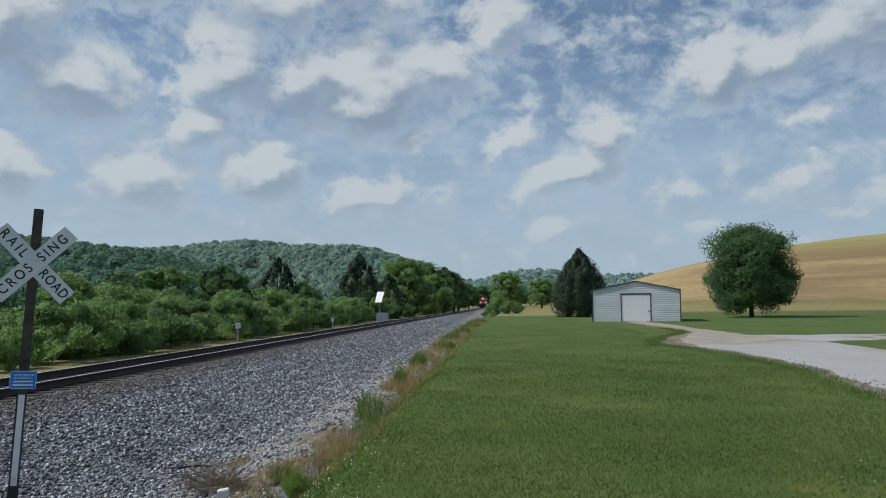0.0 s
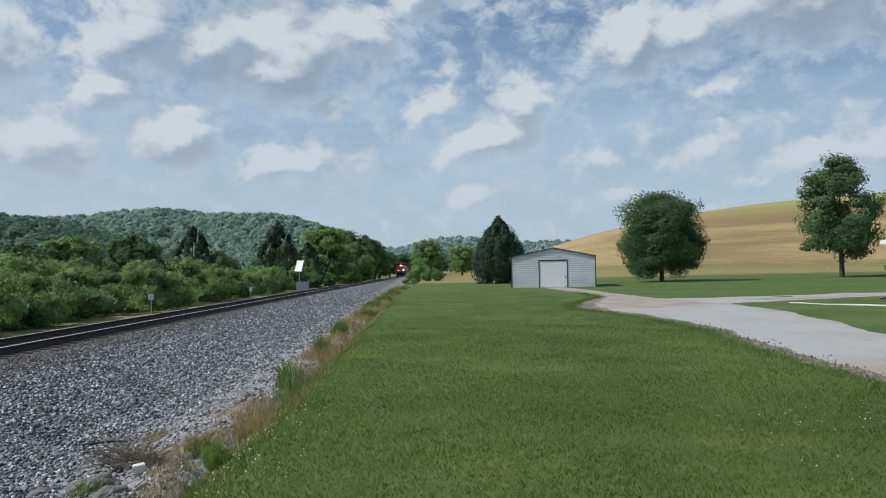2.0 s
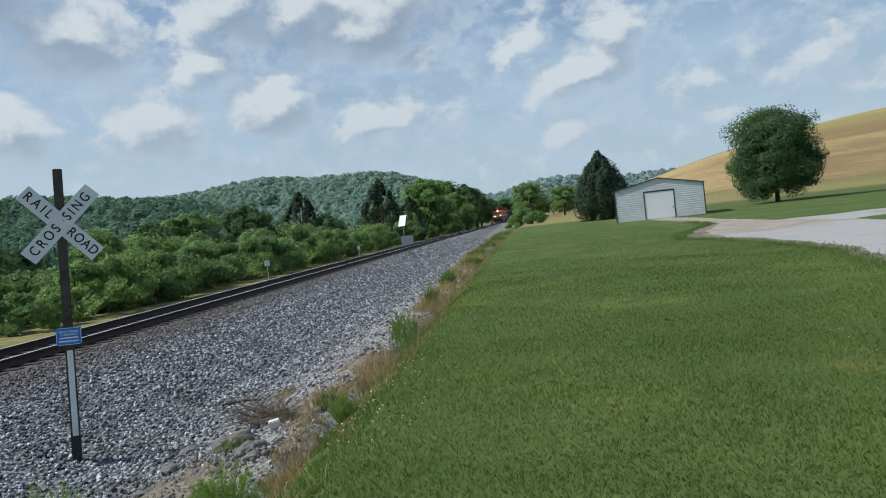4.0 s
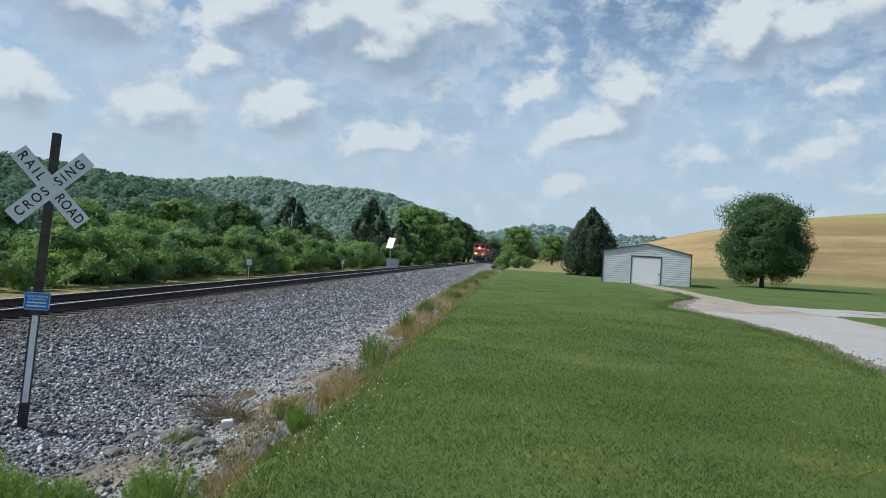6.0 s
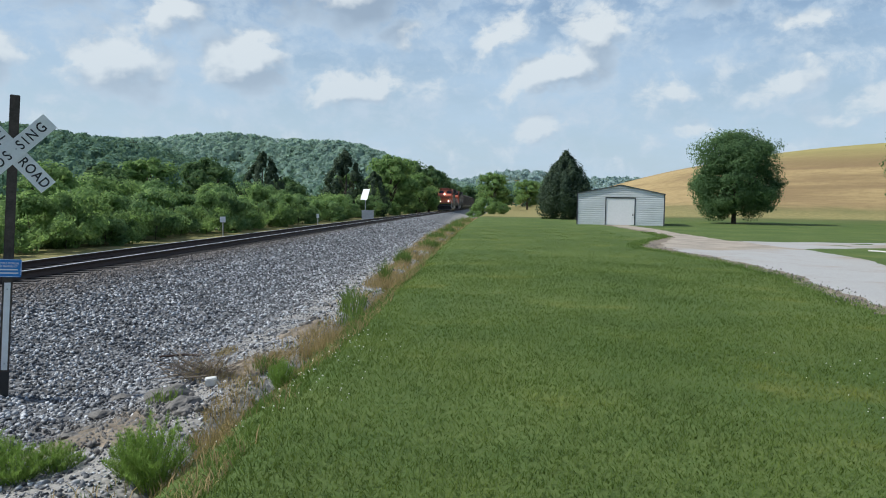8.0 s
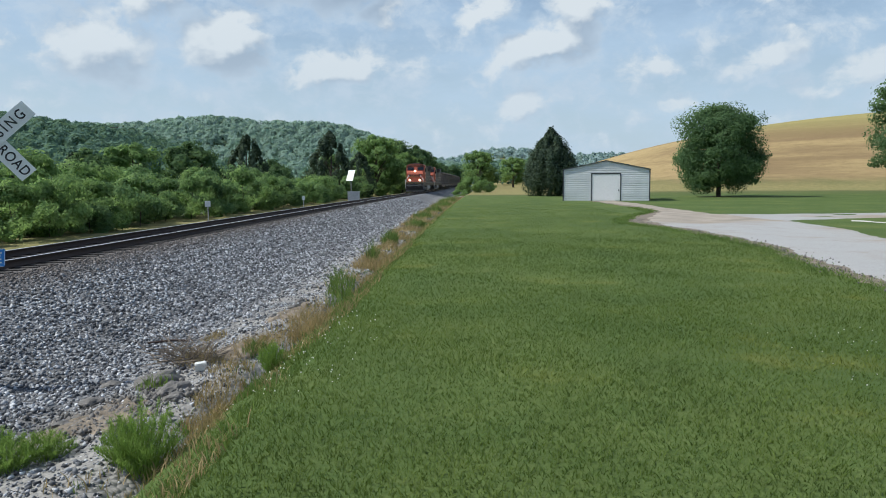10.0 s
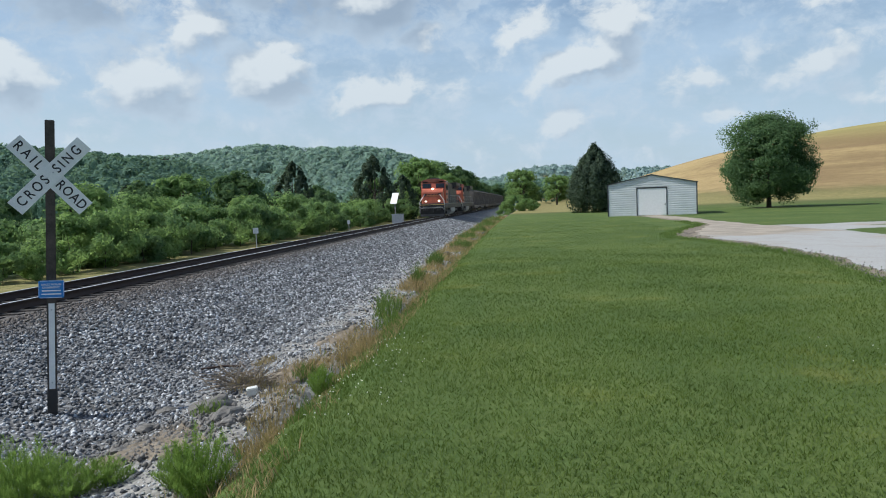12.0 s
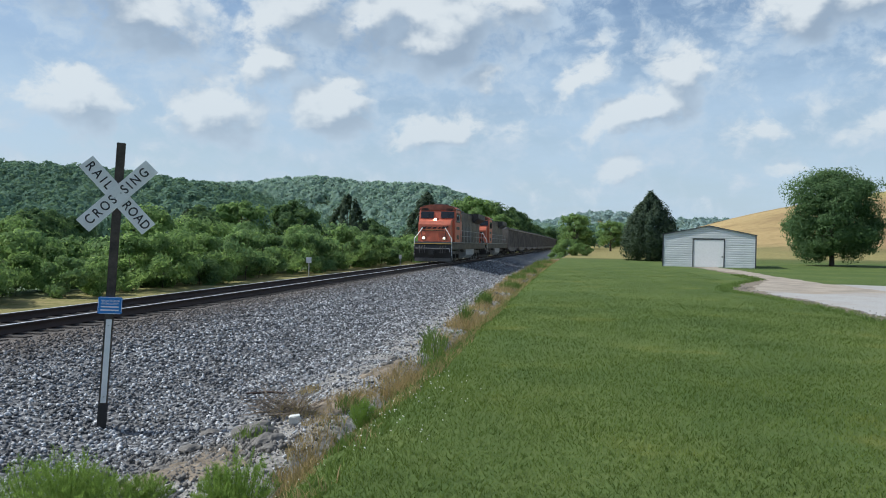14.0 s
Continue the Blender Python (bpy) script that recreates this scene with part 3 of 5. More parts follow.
tree("oak_tree", 27.6, 81, 5.4, 10.0, 0.0, LEAF_OAK, "large rounded dark-green broadleaf tree standing on the lawn", 60000, 0.125, lumps=230, girth=0.26, limbs=12)
tree("young_tree", 50.5, 85, 5.1, 14.4, 0.9, LEAF_OAK, "upright dark-green broadleaf tree with a loose open crown", 26000, 0.17, lumps=170, girth=0.3, limbs=14, ragged=1.3)
tree("young_tree", 63, 86, 4.4, 12.6, 1.0, LEAF_OAK, "dark-green broadleaf tree behind the white house", 14000, 0.2, lumps=80, girth=0.25, ragged=1.6)
tree("cedar_tree", 10.5, 90, 3.5, 7.8, 0.5, LEAF_CEDAR, "dense dark cedar with a pointed top beside the shed", 34000, 0.13, "cone", 230, 0.22, 10)

# hedge of shrubs along the far side of the railway
shrubs = []
for i in range(6):
    wide, high = 2.1 + 0.25 * (i % 3), 2.5 + 0.2 * i
    shrubs.append(tree("shrub", -400 - 8 * i, -200, wide, high, -0.35, (LEAF_BUSH, LEAF_LIGHT, LEAF_LIGHT, LEAF_BUSH)[i % 4], ("dense leafy green shrub", "lighter green leafy shrub", "lighter green leafy shrub", "dense leafy green shrub")[i % 4] + " beside the railway", 6200, 0.105, lumps=44, girth=0.03, limbs=4, category="shrub", group="shrubs along the railway", z=0))
used = set()
spots = []
y = 19.0
while y < 265:
    tx = float(track_x(y))
    for row in range(3 if y < 60 else 2 if y < 110 else 1):
        off = 8.4 + 0.006 * y + row * 2.2 + rng.uniform(-0.5, 0.5)
        if y < 24 and row == 0:
            continue
        spots.append((tx - off, y + rng.uniform(-0.8, 0.8), 0.56 + 0.10 * row + 0.0038 * min(y, 70) + 0.004 * max(y - 110, 0) + rng.uniform(-0.26, 0.32)))
    y += 2.1 + 0.015 * y
for i, (x, yy, s) in enumerate(spots):
    k0 = rng.integers(0, 6)
    if k0 not in used:
        used.add(k0)
        shrubs[k0].matrix_basis = pose(x, yy, float(land(x, yy)), 0, 0, rng.uniform(0, 360))
        shrubs[k0].scale = (s, s, s)
    else:
        o = turned(shrubs[k0], x, yy, 1.0)
        o.scale = (s, s, s * rng.uniform(0.9, 1.15))

# trees of the valley behind the shrubs
oak = tree("valley_tree", -39, 86, 4.4, 8.6, 0.3, LEAF_LIGHT, "tall light-green broadleaf tree among the shrubs", 9500, 0.22, lumps=90, group="trees of the valley")
dark = tree("valley_tree", -33.5, 90, 4.2, 8.4, 0.3, LEAF_OAK, "tall dark-green broadleaf tree among the shrubs", 9500, 0.22, lumps=90, group="trees of the valley")
pine = tree("valley_cedar", -20.5, 113, 3.9, 10.2, 0.6, LEAF_CEDAR, "dark pointed cedar rising over the shrubs", 9000, 0.2, "cone", 70, 0.24, 9, group="cedars of the valley")
LIGHT_AT = ((-16.5, 140, 1.3), (-12.0, 152, 1.05), (-42, 70, 0.85), (-19, 162, 1.25), (3.9, 205, 1.2), (15.4, 232, 1.15), (-23, 128, 0.8), (-47, 58, 0.72), (-30, 66, 0.52), (-66, 74, 0.8), (-42, 128, 0.8))
DARK_AT = ((-14.5, 172, 1.35), (-13.0, 196, 1.3), (-11.5, 222, 1.3), (-11.5, 250, 1.3), (-38.5, 75, 0.78), (-48.7, 61, 0.8), (-55, 70, 0.85), (-27.5, 108, 0.72), (-52, 98, 0.85), (-34, 130, 0.9), (-72, 100, 0.95), (9.0, 262, 0.9), (-58, 124, 0.95), (-9, 280, 1.2), (-4, 300, 1.2), (6.9, 222, 0.75), (-62, 82, 0.85), (-45, 50, 0.62))
for model, places in ((oak, LIGHT_AT), (dark, DARK_AT)):
    for x, yy, s in places:
        turned(model, x, yy, s)
for x, yy, s in ((-27.9, 95, 0.82), (-17.5, 124, 0.72), (-40.6, 76, 0.66)):
    turned(pine, x, yy, s)
for x, yy, s in ((0.8, 124, 1.15), (2.6, 122, 0.8), (-0.4, 120, 0.7), (4.2, 126, 0.7), (42, 60, 1.1), (44.5, 63, 1.0)):
    o = turned(shrubs[1], x, yy, 1.0)
    o.scale = (s, s, s)
    o["label"], o["group"] = "leafy green shrub at the lawn's far end", "shrubs at the lawn's end"


def woods(name, x0, x1, y0, y1, count, high, per, size, floor, label, mat=None, lean=0.6):
    """Far woodland: crowns of loose leaf sprays over the slopes."""
    px, py = rng.uniform(x0, x1, count * 6), rng.uniform(y0, y1, count * 6)
    pz = land(px, py)
    keep = np.where(pz > floor)[0][:count]
    px, py, pz = px[keep], py[keep], pz[keep]
    m = len(keep)
    r = high * rng.uniform(0.34, 0.55, m)
    h = high * rng.uniform(0.75, 1.15, m)
    d = unit(m * per)
    d[:, 2] = np.abs(d[:, 2]) * 1.25 - 0.25
    i = np.repeat(np.arange(m), per)
    c = np.stack([px[i] + d[:, 0] * r[i], py[i] + d[:, 1] * r[i], pz[i] + h[i] - r[i] + d[:, 2] * r[i] * 1.1], 1)
    v, f = leaves(c, size, d, lean)
    return tagged(array_object(name, v, f, mat or LEAF_FAR), label, "woods", kind="stuff")


woods("woods", -420, -60, 185, 330, 1900, 10, 130, 0.85, -1.5, "green deciduous woods on the near ridge", LEAF_FAR, 0.6)
# The two farther woods use leaf colours lightened to stand in for haze.
woods("woods", -560, 30, 560, 770, 3000, 12, 62, 1.7, 2.0, "woods on the far ridge with haze put into their colour", LEAF_HAZED, 0.5)
woods("woods", -700, 900, 1500, 1850, 1700, 16, 24, 5.0, 12.0, "distant wooded hills at the valley's end, haze put into their colour", LEAF_DISTANT_HAZED)
woods("woods", -70, 34, 300, 420, 200, 10, 120, 1.0, -9.0, "line of trees across the valley floor")

# ---- drive ----
def strip(name, left, right, lift, mat, label, category):
    """A flat sheet between two lines of equally many points, laid on the ground."""
    steps = 14
    rows = []
    for a, b, c, d in zip(left[:-1], left[1:], right[:-1], right[1:]):
        for i in range(18):
            t = i / 18
            rows.append(((a[0] + (b[0] - a[0]) * t, a[1] + (b[1] - a[1]) * t), (c[0] + (d[0] - c[0]) * t, c[1] + (d[1] - c[1]) * t)))
    rows.append((left[-1], right[-1]))
    v = []
    for r, (p, q) in enumerate(rows):
        j0, j1 = 0.10 * math.sin(r * 0.37) + 0.06 * math.sin(r * 0.83) + rng.uniform(-0.07, 0.07), 0.10 * math.sin(r * 0.3 + 2) + rng.uniform(-0.07, 0.07)
        w = max(math.hypot(q[0] - p[0], q[1] - p[1]), 0.01)
        for s in range(steps + 1):
            t = s / steps
            t2 = t + (j0 * (1 - t) + j1 * t) / w
            x, yy = p[0] + (q[0] - p[0]) * t2, p[1] + (q[1] - p[1]) * t2
            edge = min(t, 1 - t) * steps
            v.append((x, yy, float(rough_land(x, yy)) + (lift if edge >= 1 else -0.03)))
    n = steps + 1
    f = np.array([[r * n + s, r * n + s + 1, (r + 1) * n + s + 1, (r + 1) * n + s] for r in range(len(rows) - 1) for s in range(steps)])
    return tagged(array_object(name, np.array(v), f, mat), label, category, kind="structure")


strip("shoulder", [(6.35, 2), (6.35, 8.4), (6.55, 10.8), (6.7, 14), (7.6, 19), (7.7, 23), (7.3, 26.5), (6.8, 31), (8.0, 35.5), (10.6, 42), (11.2, 52), (10.9, 65.8)],
      [(8, 2), (8, 8.4), (8.2, 10.8), (8.4, 14), (9.3, 19), (9.4, 23), (9.1, 26.5), (8.6, 31), (10.0, 35.5), (12.0, 42), (12.6, 52), (12.6, 65.8)], 0.012, DIRT, "bare brown dirt along the gravel drive", "dirt")
strip("road", [(6.6, 2), (6.6, 8.4), (6.8, 10.8), (7.0, 14), (7.9, 19), (8.0, 23), (7.7, 26.5), (7.2, 31)],
      [(13, 2), (11.0, 8.4), (10.8, 11), (10.9, 14.5), (11.8, 18.2), (13.0, 22), (14.2, 27), (14.6, 31)], 0.024, GRAVEL, "pale gravel drive across the lawn", "drive")
strip("road", [(7.2, 31.02), (8.6, 35.5), (11.0, 42), (11.6, 52), (11.2, 65.8)], [(14.6, 31.02), (14.0, 35.5), (13.0, 40), (13.4, 52), (13.7, 65.8)], 0.02, TRACK, "worn brown gravel track to the shed door", "drive")
strip("road", [(13.2, 38.6), (18, 38.6), (27, 41), (60, 50)], [(13.2, 30.5), (17, 33.0), (27, 36.6), (60, 44)], 0.016, GRAVEL, "gravel drive passing behind the house", "drive")


# ---- shed ----
def shed():
    ob = thing("shed", pose(8.92, 66.6, 0, 0, 0, -10.5), "light-grey metal garage with dark trim and a white door", "shed")
    w, d, e, top = 7.45, 9.0, 2.76, 3.52
    mid = w / 2

    def roof(x):
        return e + (top - e) * (1 - abs(x - mid) / mid)

    z = 0.0
    while z < top - 0.05:
        z1 = min(z + 0.19, top)
        spans = [(0.0, w)] if z >= 2.43 else [(0.0, 2.42), (5.02, w)]
        for x0, x1 in spans:
            if z > e - 0.19:
                cut = mid * (max(z1 - 0.02, e) - e) / (top - e)
                x0, x1 = max(x0, cut), min(x1, w - cut)
            if x1 - x0 > 0.1:
                bm = prism([(-0.012, z), (-0.03, z + 0.02), (-0.03, z + 0.12), (-0.016, z1 - 0.004), (0.03, z1 - 0.004), (0.03, z)], "x", x0, x1)
                part("siding_panel", bm, SHED_SIDING, ob)
        z = z1
    part("gable", prism([(0, e - 0.1), (w, e - 0.1), (w, e), (mid, top), (0, e)], "y", 0.034, 0.05), SHED_SIDING, ob)
    part("side_wall", boxed(-0.0, 0.06, 0.05, d, 0, e), SHED_SIDING, ob)
    part("side_wall", boxed(w - 0.06, w, 0.05, d, 0, e), SHED_SIDING, ob)
    part("back_wall", prism([(0, 0), (w, 0), (w, e), (mid, top), (0, e)], "y", d - 0.06, d), SHED_SIDING, ob)
    for s in (0, 1):
        a, b = ((-0.1, e - 0.03), (mid, top)) if s == 0 else ((mid, top), (w + 0.1, e - 0.03))
        part("roof", prism([a, b, (b[0], b[1] + 0.07), (a[0], a[1] + 0.07)], "y", -0.14, d + 0.1), DARK_TRIM if s else DARK_TRIM, ob, "dark metal roof edge")
    for x in (-0.06, w - 0.04):
        part("corner_trim", boxed(x, x + 0.1, -0.055, 0.05, 0, e), DARK_TRIM, ob)
    part("door", boxed(2.5, 4.94, -0.02, 0.04, 0.02, 2.36, bevel=0.01), WHITE, ob, "wide plain white door")
    part("door_frame", box(box(boxed(2.42, 2.5, -0.05, 0.04, 0, 2.43), 4.94, 5.02, -0.05, 0.04, 0, 2.43), 2.5, 4.94, -0.05, 0.04, 2.36, 2.43), DARK_TRIM, ob)
    part("door_handle", boxed(4.78, 4.86, -0.06, -0.02, 0.85, 1.0, bevel=0.01), DARK_TRIM, ob)


shed()


# ---- house ----
def house():
    ob = thing("house", pose(17.4, 21.8, 0.0, 0, 0, -16.5), "white clapboard house with a dark shingle roof and a front porch", "house")
    # local y runs along the front, local x into the house
    w, e, top, fz = 3.3, 2.92, 4.15, 0.5
    part("foundation", box(boxed(0.02, 9, 0.02, w, -0.3, fz), 2.8, 9, w, 12.5, -0.3, fz - 0.02), CONCRETE, ob, "pale concrete foundation")
    z = fz
    while z < top - 0.06:
        z1 = min(z + 0.13, top)
        cut = 0 if z1 < e else w / 2 * (z1 - 0.02 - e) / (top - e)
        spans = [(cut, w - cut)] if not 1.05 < z + 0.06 < 2.45 else [(0.0, 0.95), (2.15, w)]
        for a, b in spans:
            if b - a > 0.05:
                part("clapboard", prism([(0.0, z), (-0.022, z), (-0.006, z1), (0.02, z1), (0.02, z)], "y", a, b), SIDING, ob)
        if z1 <= e + 0.01:
            part("clapboard", prism([(0.0, z), (-0.022, z), (-0.006, z1), (0.02, z1), (0.02, z)], "x", 0.0, 9.0), SIDING, ob)
        z = z1
    part("wall", boxed(0.03, 9, 0.03, 0.1, fz, e), SIDING, ob)
    part("wall", boxed(0.1, 9, w - 0.06, w, fz, e), SIDING, ob)
    part("wall", boxed(2.82, 2.92, w + 0.01, 12.4, fz, e), SIDING, ob)
    part("wall", boxed(2.92, 9, 12.3, 12.4, fz, e), SIDING, ob)
    part("wall", boxed(8.9, 9, 0.1, 12.3, fz, e), SIDING, ob)
    m = w / 2
    for s in (0, 1):
        y0, y1 = (-0.22, m) if s == 0 else (m, w + 0.22)
        za, zb = (e - 0.16, top) if s == 0 else (top, e - 0.16)
        part("roof", prism([(y0, za + 0.03), (y1, zb + 0.03), (y1, zb + 0.12), (y0, za + 0.12)], "x", -0.2, 9.2), SHINGLE, ob, "dark shingle roof")
        part("fascia", prism([(y0, za - 0.1), (y1, zb - 0.1), (y1, zb + 0.025), (y0, za + 0.025)], "x", -0.22, -0.17), WHITE, ob)
    part("roof", prism([(w + 0.25, e - 0.05), (12.7, e - 0.05), (12.7, e + 0.04), (w + 0.25, e + 0.04)], "x", 2.6, 2.7), WHITE, ob)
    part("roof", prism([(2.5, e), (5.9, e + 1.3), (9.4, e), (9.4, e - 0.08), (5.9, e + 1.2), (2.5, e - 0.08)], "y", w - 0.4, 12.7), SHINGLE, ob, "dark shingle roof")
    # window pair
    win = part("window", boxed(0.03, 0.06, 0.95, 2.15, 1.05, 2.45), WHITE, ob, "paired white sash windows")
    for y0 in (1.02, 1.62):
        for z0 in (1.1, 1.78):
            part("pane", boxed(-0.005, 0.028, y0, y0 + 0.46, z0, z0 + 0.6), PANE, win)
    part("window_frame", box(box(box(boxed(-0.035, 0.03, 0.93, 1.01, 1.02, 2.48), -0.035, 0.03, 2.09, 2.17, 1.02, 2.48), -0.035, 0.03, 1.5, 1.6, 1.06, 2.42), -0.035, 0.03, 1.01, 2.09, 2.4, 2.48), WHITE, win)
    part("window_sill", boxed(-0.06, 0.03, 0.9, 2.2, 0.98, 1.05), WHITE, win)
    for y0 in (0.5, 2.5):
        part("vent", boxed(-0.01, 0.03, y0, y0 + 0.28, 0.14, 0.32), DARK_TRIM, ob, "small dark foundation vent")
    # porch
    part("porch_floor", boxed(1.1, 2.8, w + 0.02, 11.6, fz - 0.12, fz - 0.01), CONCRETE, ob)
    part("porch_wall", boxed(1.2, 1.34, w + 0.02, 11.5, -0.3, fz - 0.13), CONCRETE, ob)
    part("porch_wall", boxed(1.34, 2.8, 11.36, 11.5, -0.3, fz - 0.13), CONCRETE, ob)
    part("porch_roof", prism([(0.75, 2.55), (2.8, 2.86), (2.8, 2.98), (0.75, 2.67)], "y", w + 0.23, 11.9), SHINGLE, ob)
    part("porch_fascia", boxed(0.7, 0.75, w + 0.23, 11.9, 2.5, 2.69), WHITE, ob)
    part("porch_beam", boxed(1.2, 1.32, w + 0.3, 11.5, 2.32, 2.52), WHITE, ob)
    for y0 in (w + 0.35, 6.2, 8.8, 11.36):
        part("post", boxed(1.2, 1.33, y0, y0 + 0.13, fz - 0.01, 2.33), PORCH_WOOD, ob)
    part("gutter", boxed(-0.16, 9.0, -0.34, -0.24, e - 0.20, e - 0.10, bevel=0.02), WHITE, ob, "white eaves gutter")
    part("downspout", boxed(0.3, 0.38, -0.1, -0.03, 0.1, e - 0.2, bevel=0.01), WHITE, ob, "white downspout")
    part("corner_board", boxed(-0.03, 0.09, -0.03, 0.0, fz, e - 0.05), WHITE, ob)
    part("porch_step", boxed(0.8, 1.1, w + 0.1, w + 1.4, -0.05, 0.18, bevel=0.01), CONCRETE, ob)
    part("downspout", rod(rod(bmesh.new(), (1.14, 11.56, 2.5), (1.14, 11.56, 0.75), 0.045), (1.14, 11.56, 0.75), (1.14, 11.56, 0.6), 0.045), WHITE, ob)
    part("downspout_elbow", rod(rod(bmesh.new(), (1.14, 11.56, 0.62), (1.0, 11.75, 0.15), 0.06), (1.0, 11.75, 0.15), (0.65, 12.0, 0.04), 0.06), DARK_TRIM, ob, "black flexible drain pipe")
    part("front_door", boxed(2.78, 2.818, 5.0, 5.95, fz, 2.55), WHITE, ob)


house()


# ---- crossing sign ----
def lettering(text, size, mat, parent, m, spread=1.0, name="lettering"):
    cu = bpy.data.curves.new(name, "FONT")
    cu.offset = 0.012 * size
    cu.body, cu.size, cu.align_x, cu.align_y, cu.extrude, cu.space_character = text, size, "CENTER", "CENTER", 0.002, spread
    tmp = new(name, cu)
    me = bpy.data.meshes.new_from_object(tmp)
    bpy.data.objects.remove(tmp)
    me.materials.append(mat)
    ob = new(name, me)
    ob.parent = parent
    ob.matrix_basis = m
    return ob


def crossbuck():
    x, y = -5.83, 8.73
    ob = thing("crossing_sign", pose(x, y, -0.86, 0, 3.0, 33.0), "white crossbuck on a dark wooden post with a small blue sign", "road sign")
    part("post", box(bmesh.new(), -0.055, 0.055, -0.055, 0.055, -0.3, 3.79, bevel=0.008), WOOD_POST, ob, "dark weathered wooden post")
    part("reflective_strip", boxed(-0.034, 0.034, -0.062, -0.056, 0.42, 1.50), SIGN_WHITE, ob, "white reflective strip")
    part("post_base", boxed(-0.058, 0.058, -0.059, 0.059, -0.1, 0.4), SIGN_BLACK, ob, "black lower end of the post")
    for z0 in (0.5, 1.42):
        part("bolt", rod(bmesh.new(), (0, -0.068, z0), (0, -0.06, z0), 0.009, n=8), STEEL, ob)
    for a, depth, words in ((47.5, -0.075, (("CROS", -0.275), ("SING", 0.285))), (-45.5, -0.062, (("RAIL", -0.335), ("ROAD", 0.335)))):
        blade = part("blade", boxed(-0.57, 0.57, -0.004, 0.004, -0.108, 0.108, bevel=0.002), SIGN_WHITE, ob, "white reflective sign blade")
        blade.matrix_basis = pose(0, depth, 3.10, 0, -a, 0)
        for word, at in words:
            o = lettering(word, 0.168, SIGN_BLACK, blade, pose(at, -0.006, 0, 90, 0, 0), {"RAIL": 1.5, "ROAD": 1.12}.get(word, 1.42))
            o.scale = (0.84, 1, 1)
        for at in (-0.05, 0.05):
            part("bolt", rod(bmesh.new(), (at, -0.012, 0.0), (at, -0.003, 0.0), 0.011, n=8), STEEL, blade)
    arc = [(cx + 0.022 * math.cos(q), cz + 0.022 * math.sin(q)) for cx, cz, q0 in ((0.122, 1.768, 0), (-0.122, 1.768, 90), (-0.122, 1.592, 180), (0.122, 1.592, 270)) for q in (radians(q0 + 22.5 * j) for j in range(5))]
    blue = part("blue_sign", prism(arc, "y", -0.085, -0.075), SIGN_BLUE, ob, "small blue notice with white border")
    for word, z0, size in (("REPORT PROBLEM", 1.738, 0.034), ("OR EMERGENCY", 1.702, 0.034)):
        lettering(word, size, SIGN_WHITE, blue, pose(0, -0.087, z0, 90, 0, 0), 1.0).scale = (0.8, 1, 1)
    for z0, w in ((1.662, 0.105), (1.62, 0.11)):
        part("text_bar", boxed(-w, w, -0.0885, -0.0852, z0 - 0.008, z0 + 0.008), SIGN_WHITE, blue)
    edge = bmesh.new()
    for b in ((-0.122, 0.122, 1.781, 1.786), (-0.122, 0.122, 1.574, 1.579)):
        box(edge, b[0], b[1], -0.0875, -0.0852, b[2], b[3])
    for xx in (-0.140, 0.135):
        box(edge, xx, xx + 0.005, -0.0875, -0.0852, 1.592, 1.768)
    part("border", edge, SIGN_WHITE, blue)


crossbuck()


# ---- lineside ----
def stake(x, y, z, high, plate):
    ob = thing("marker_post", pose(x, y, z, 0, 0, 6), "thin steel post with a small white plate beside the railway", "marker post", "marker posts")
    part("post", rod(bmesh.new(), (0, 0, -0.2), (0, 0, high), 0.03), STEEL, ob)
    part("plate", boxed(-plate, plate, -0.04, -0.03, high - 0.32, high + 0.03, bevel=0.003), WHITE, ob, "small white plate")


stake(-15.75, 45, -0.75, 1.35, 0.17), stake(-14.4, 66, -0.7, 1.2, 0.12)


def cabinet():
    x, y, z = -13.3, 89, -0.75
    ob = thing("equipment_cabinet", pose(x, y, z, 0, 0, 4), "light-grey steel lineside cabinet on a low frame", "cabinet")
    part("body", boxed(-0.7, 0.7, -0.45, 0.45, 0.25, 1.35, bevel=0.02), STEEL, ob)
    part("lid", boxed(-0.75, 0.75, -0.5, 0.5, 1.352, 1.42, bevel=0.015), STEEL, ob)
    for xx in (-0.34, 0.34):
        part("door", boxed(xx - 0.31, xx + 0.31, -0.475, -0.452, 0.32, 1.3, bevel=0.006), STEEL, ob)
    for xx in (-0.6, 0.6):
        part("leg", boxed(xx - 0.06, xx + 0.06, -0.4, 0.4, -0.1, 0.25), DARK_TRIM, ob)
    sp = thing("solar_panel", pose(x - 0.45, y + 0.9, z, 0, 0, -20), "tilted solar panel on a slim steel pole", "solar panel")
    part("pole", rod(bmesh.new(), (0, 0, -0.2), (0, 0, 3.2), 0.045), STEEL, sp)
    tilt = pose(0, -0.05, 3.35, 62, 0, 0) @ pose(0, 0, 0, 0, 0, 0)
    o = part("panel", boxed(-0.42, 0.42, -0.72, 0.72, -0.02, 0.02, bevel=0.004), PANEL_SKY, sp, "glass panel coloured near white as a painted sky reflection")
    o.matrix_basis = tilt
    o = part("panel_frame", box(box(boxed(-0.45, -0.42, -0.75, 0.75, -0.03, 0.03), 0.42, 0.45, -0.75, 0.75, -0.03, 0.03), -0.42, 0.42, -0.75, -0.72, -0.03, 0.03), STEEL, sp)
    o.matrix_basis = tilt


cabinet()


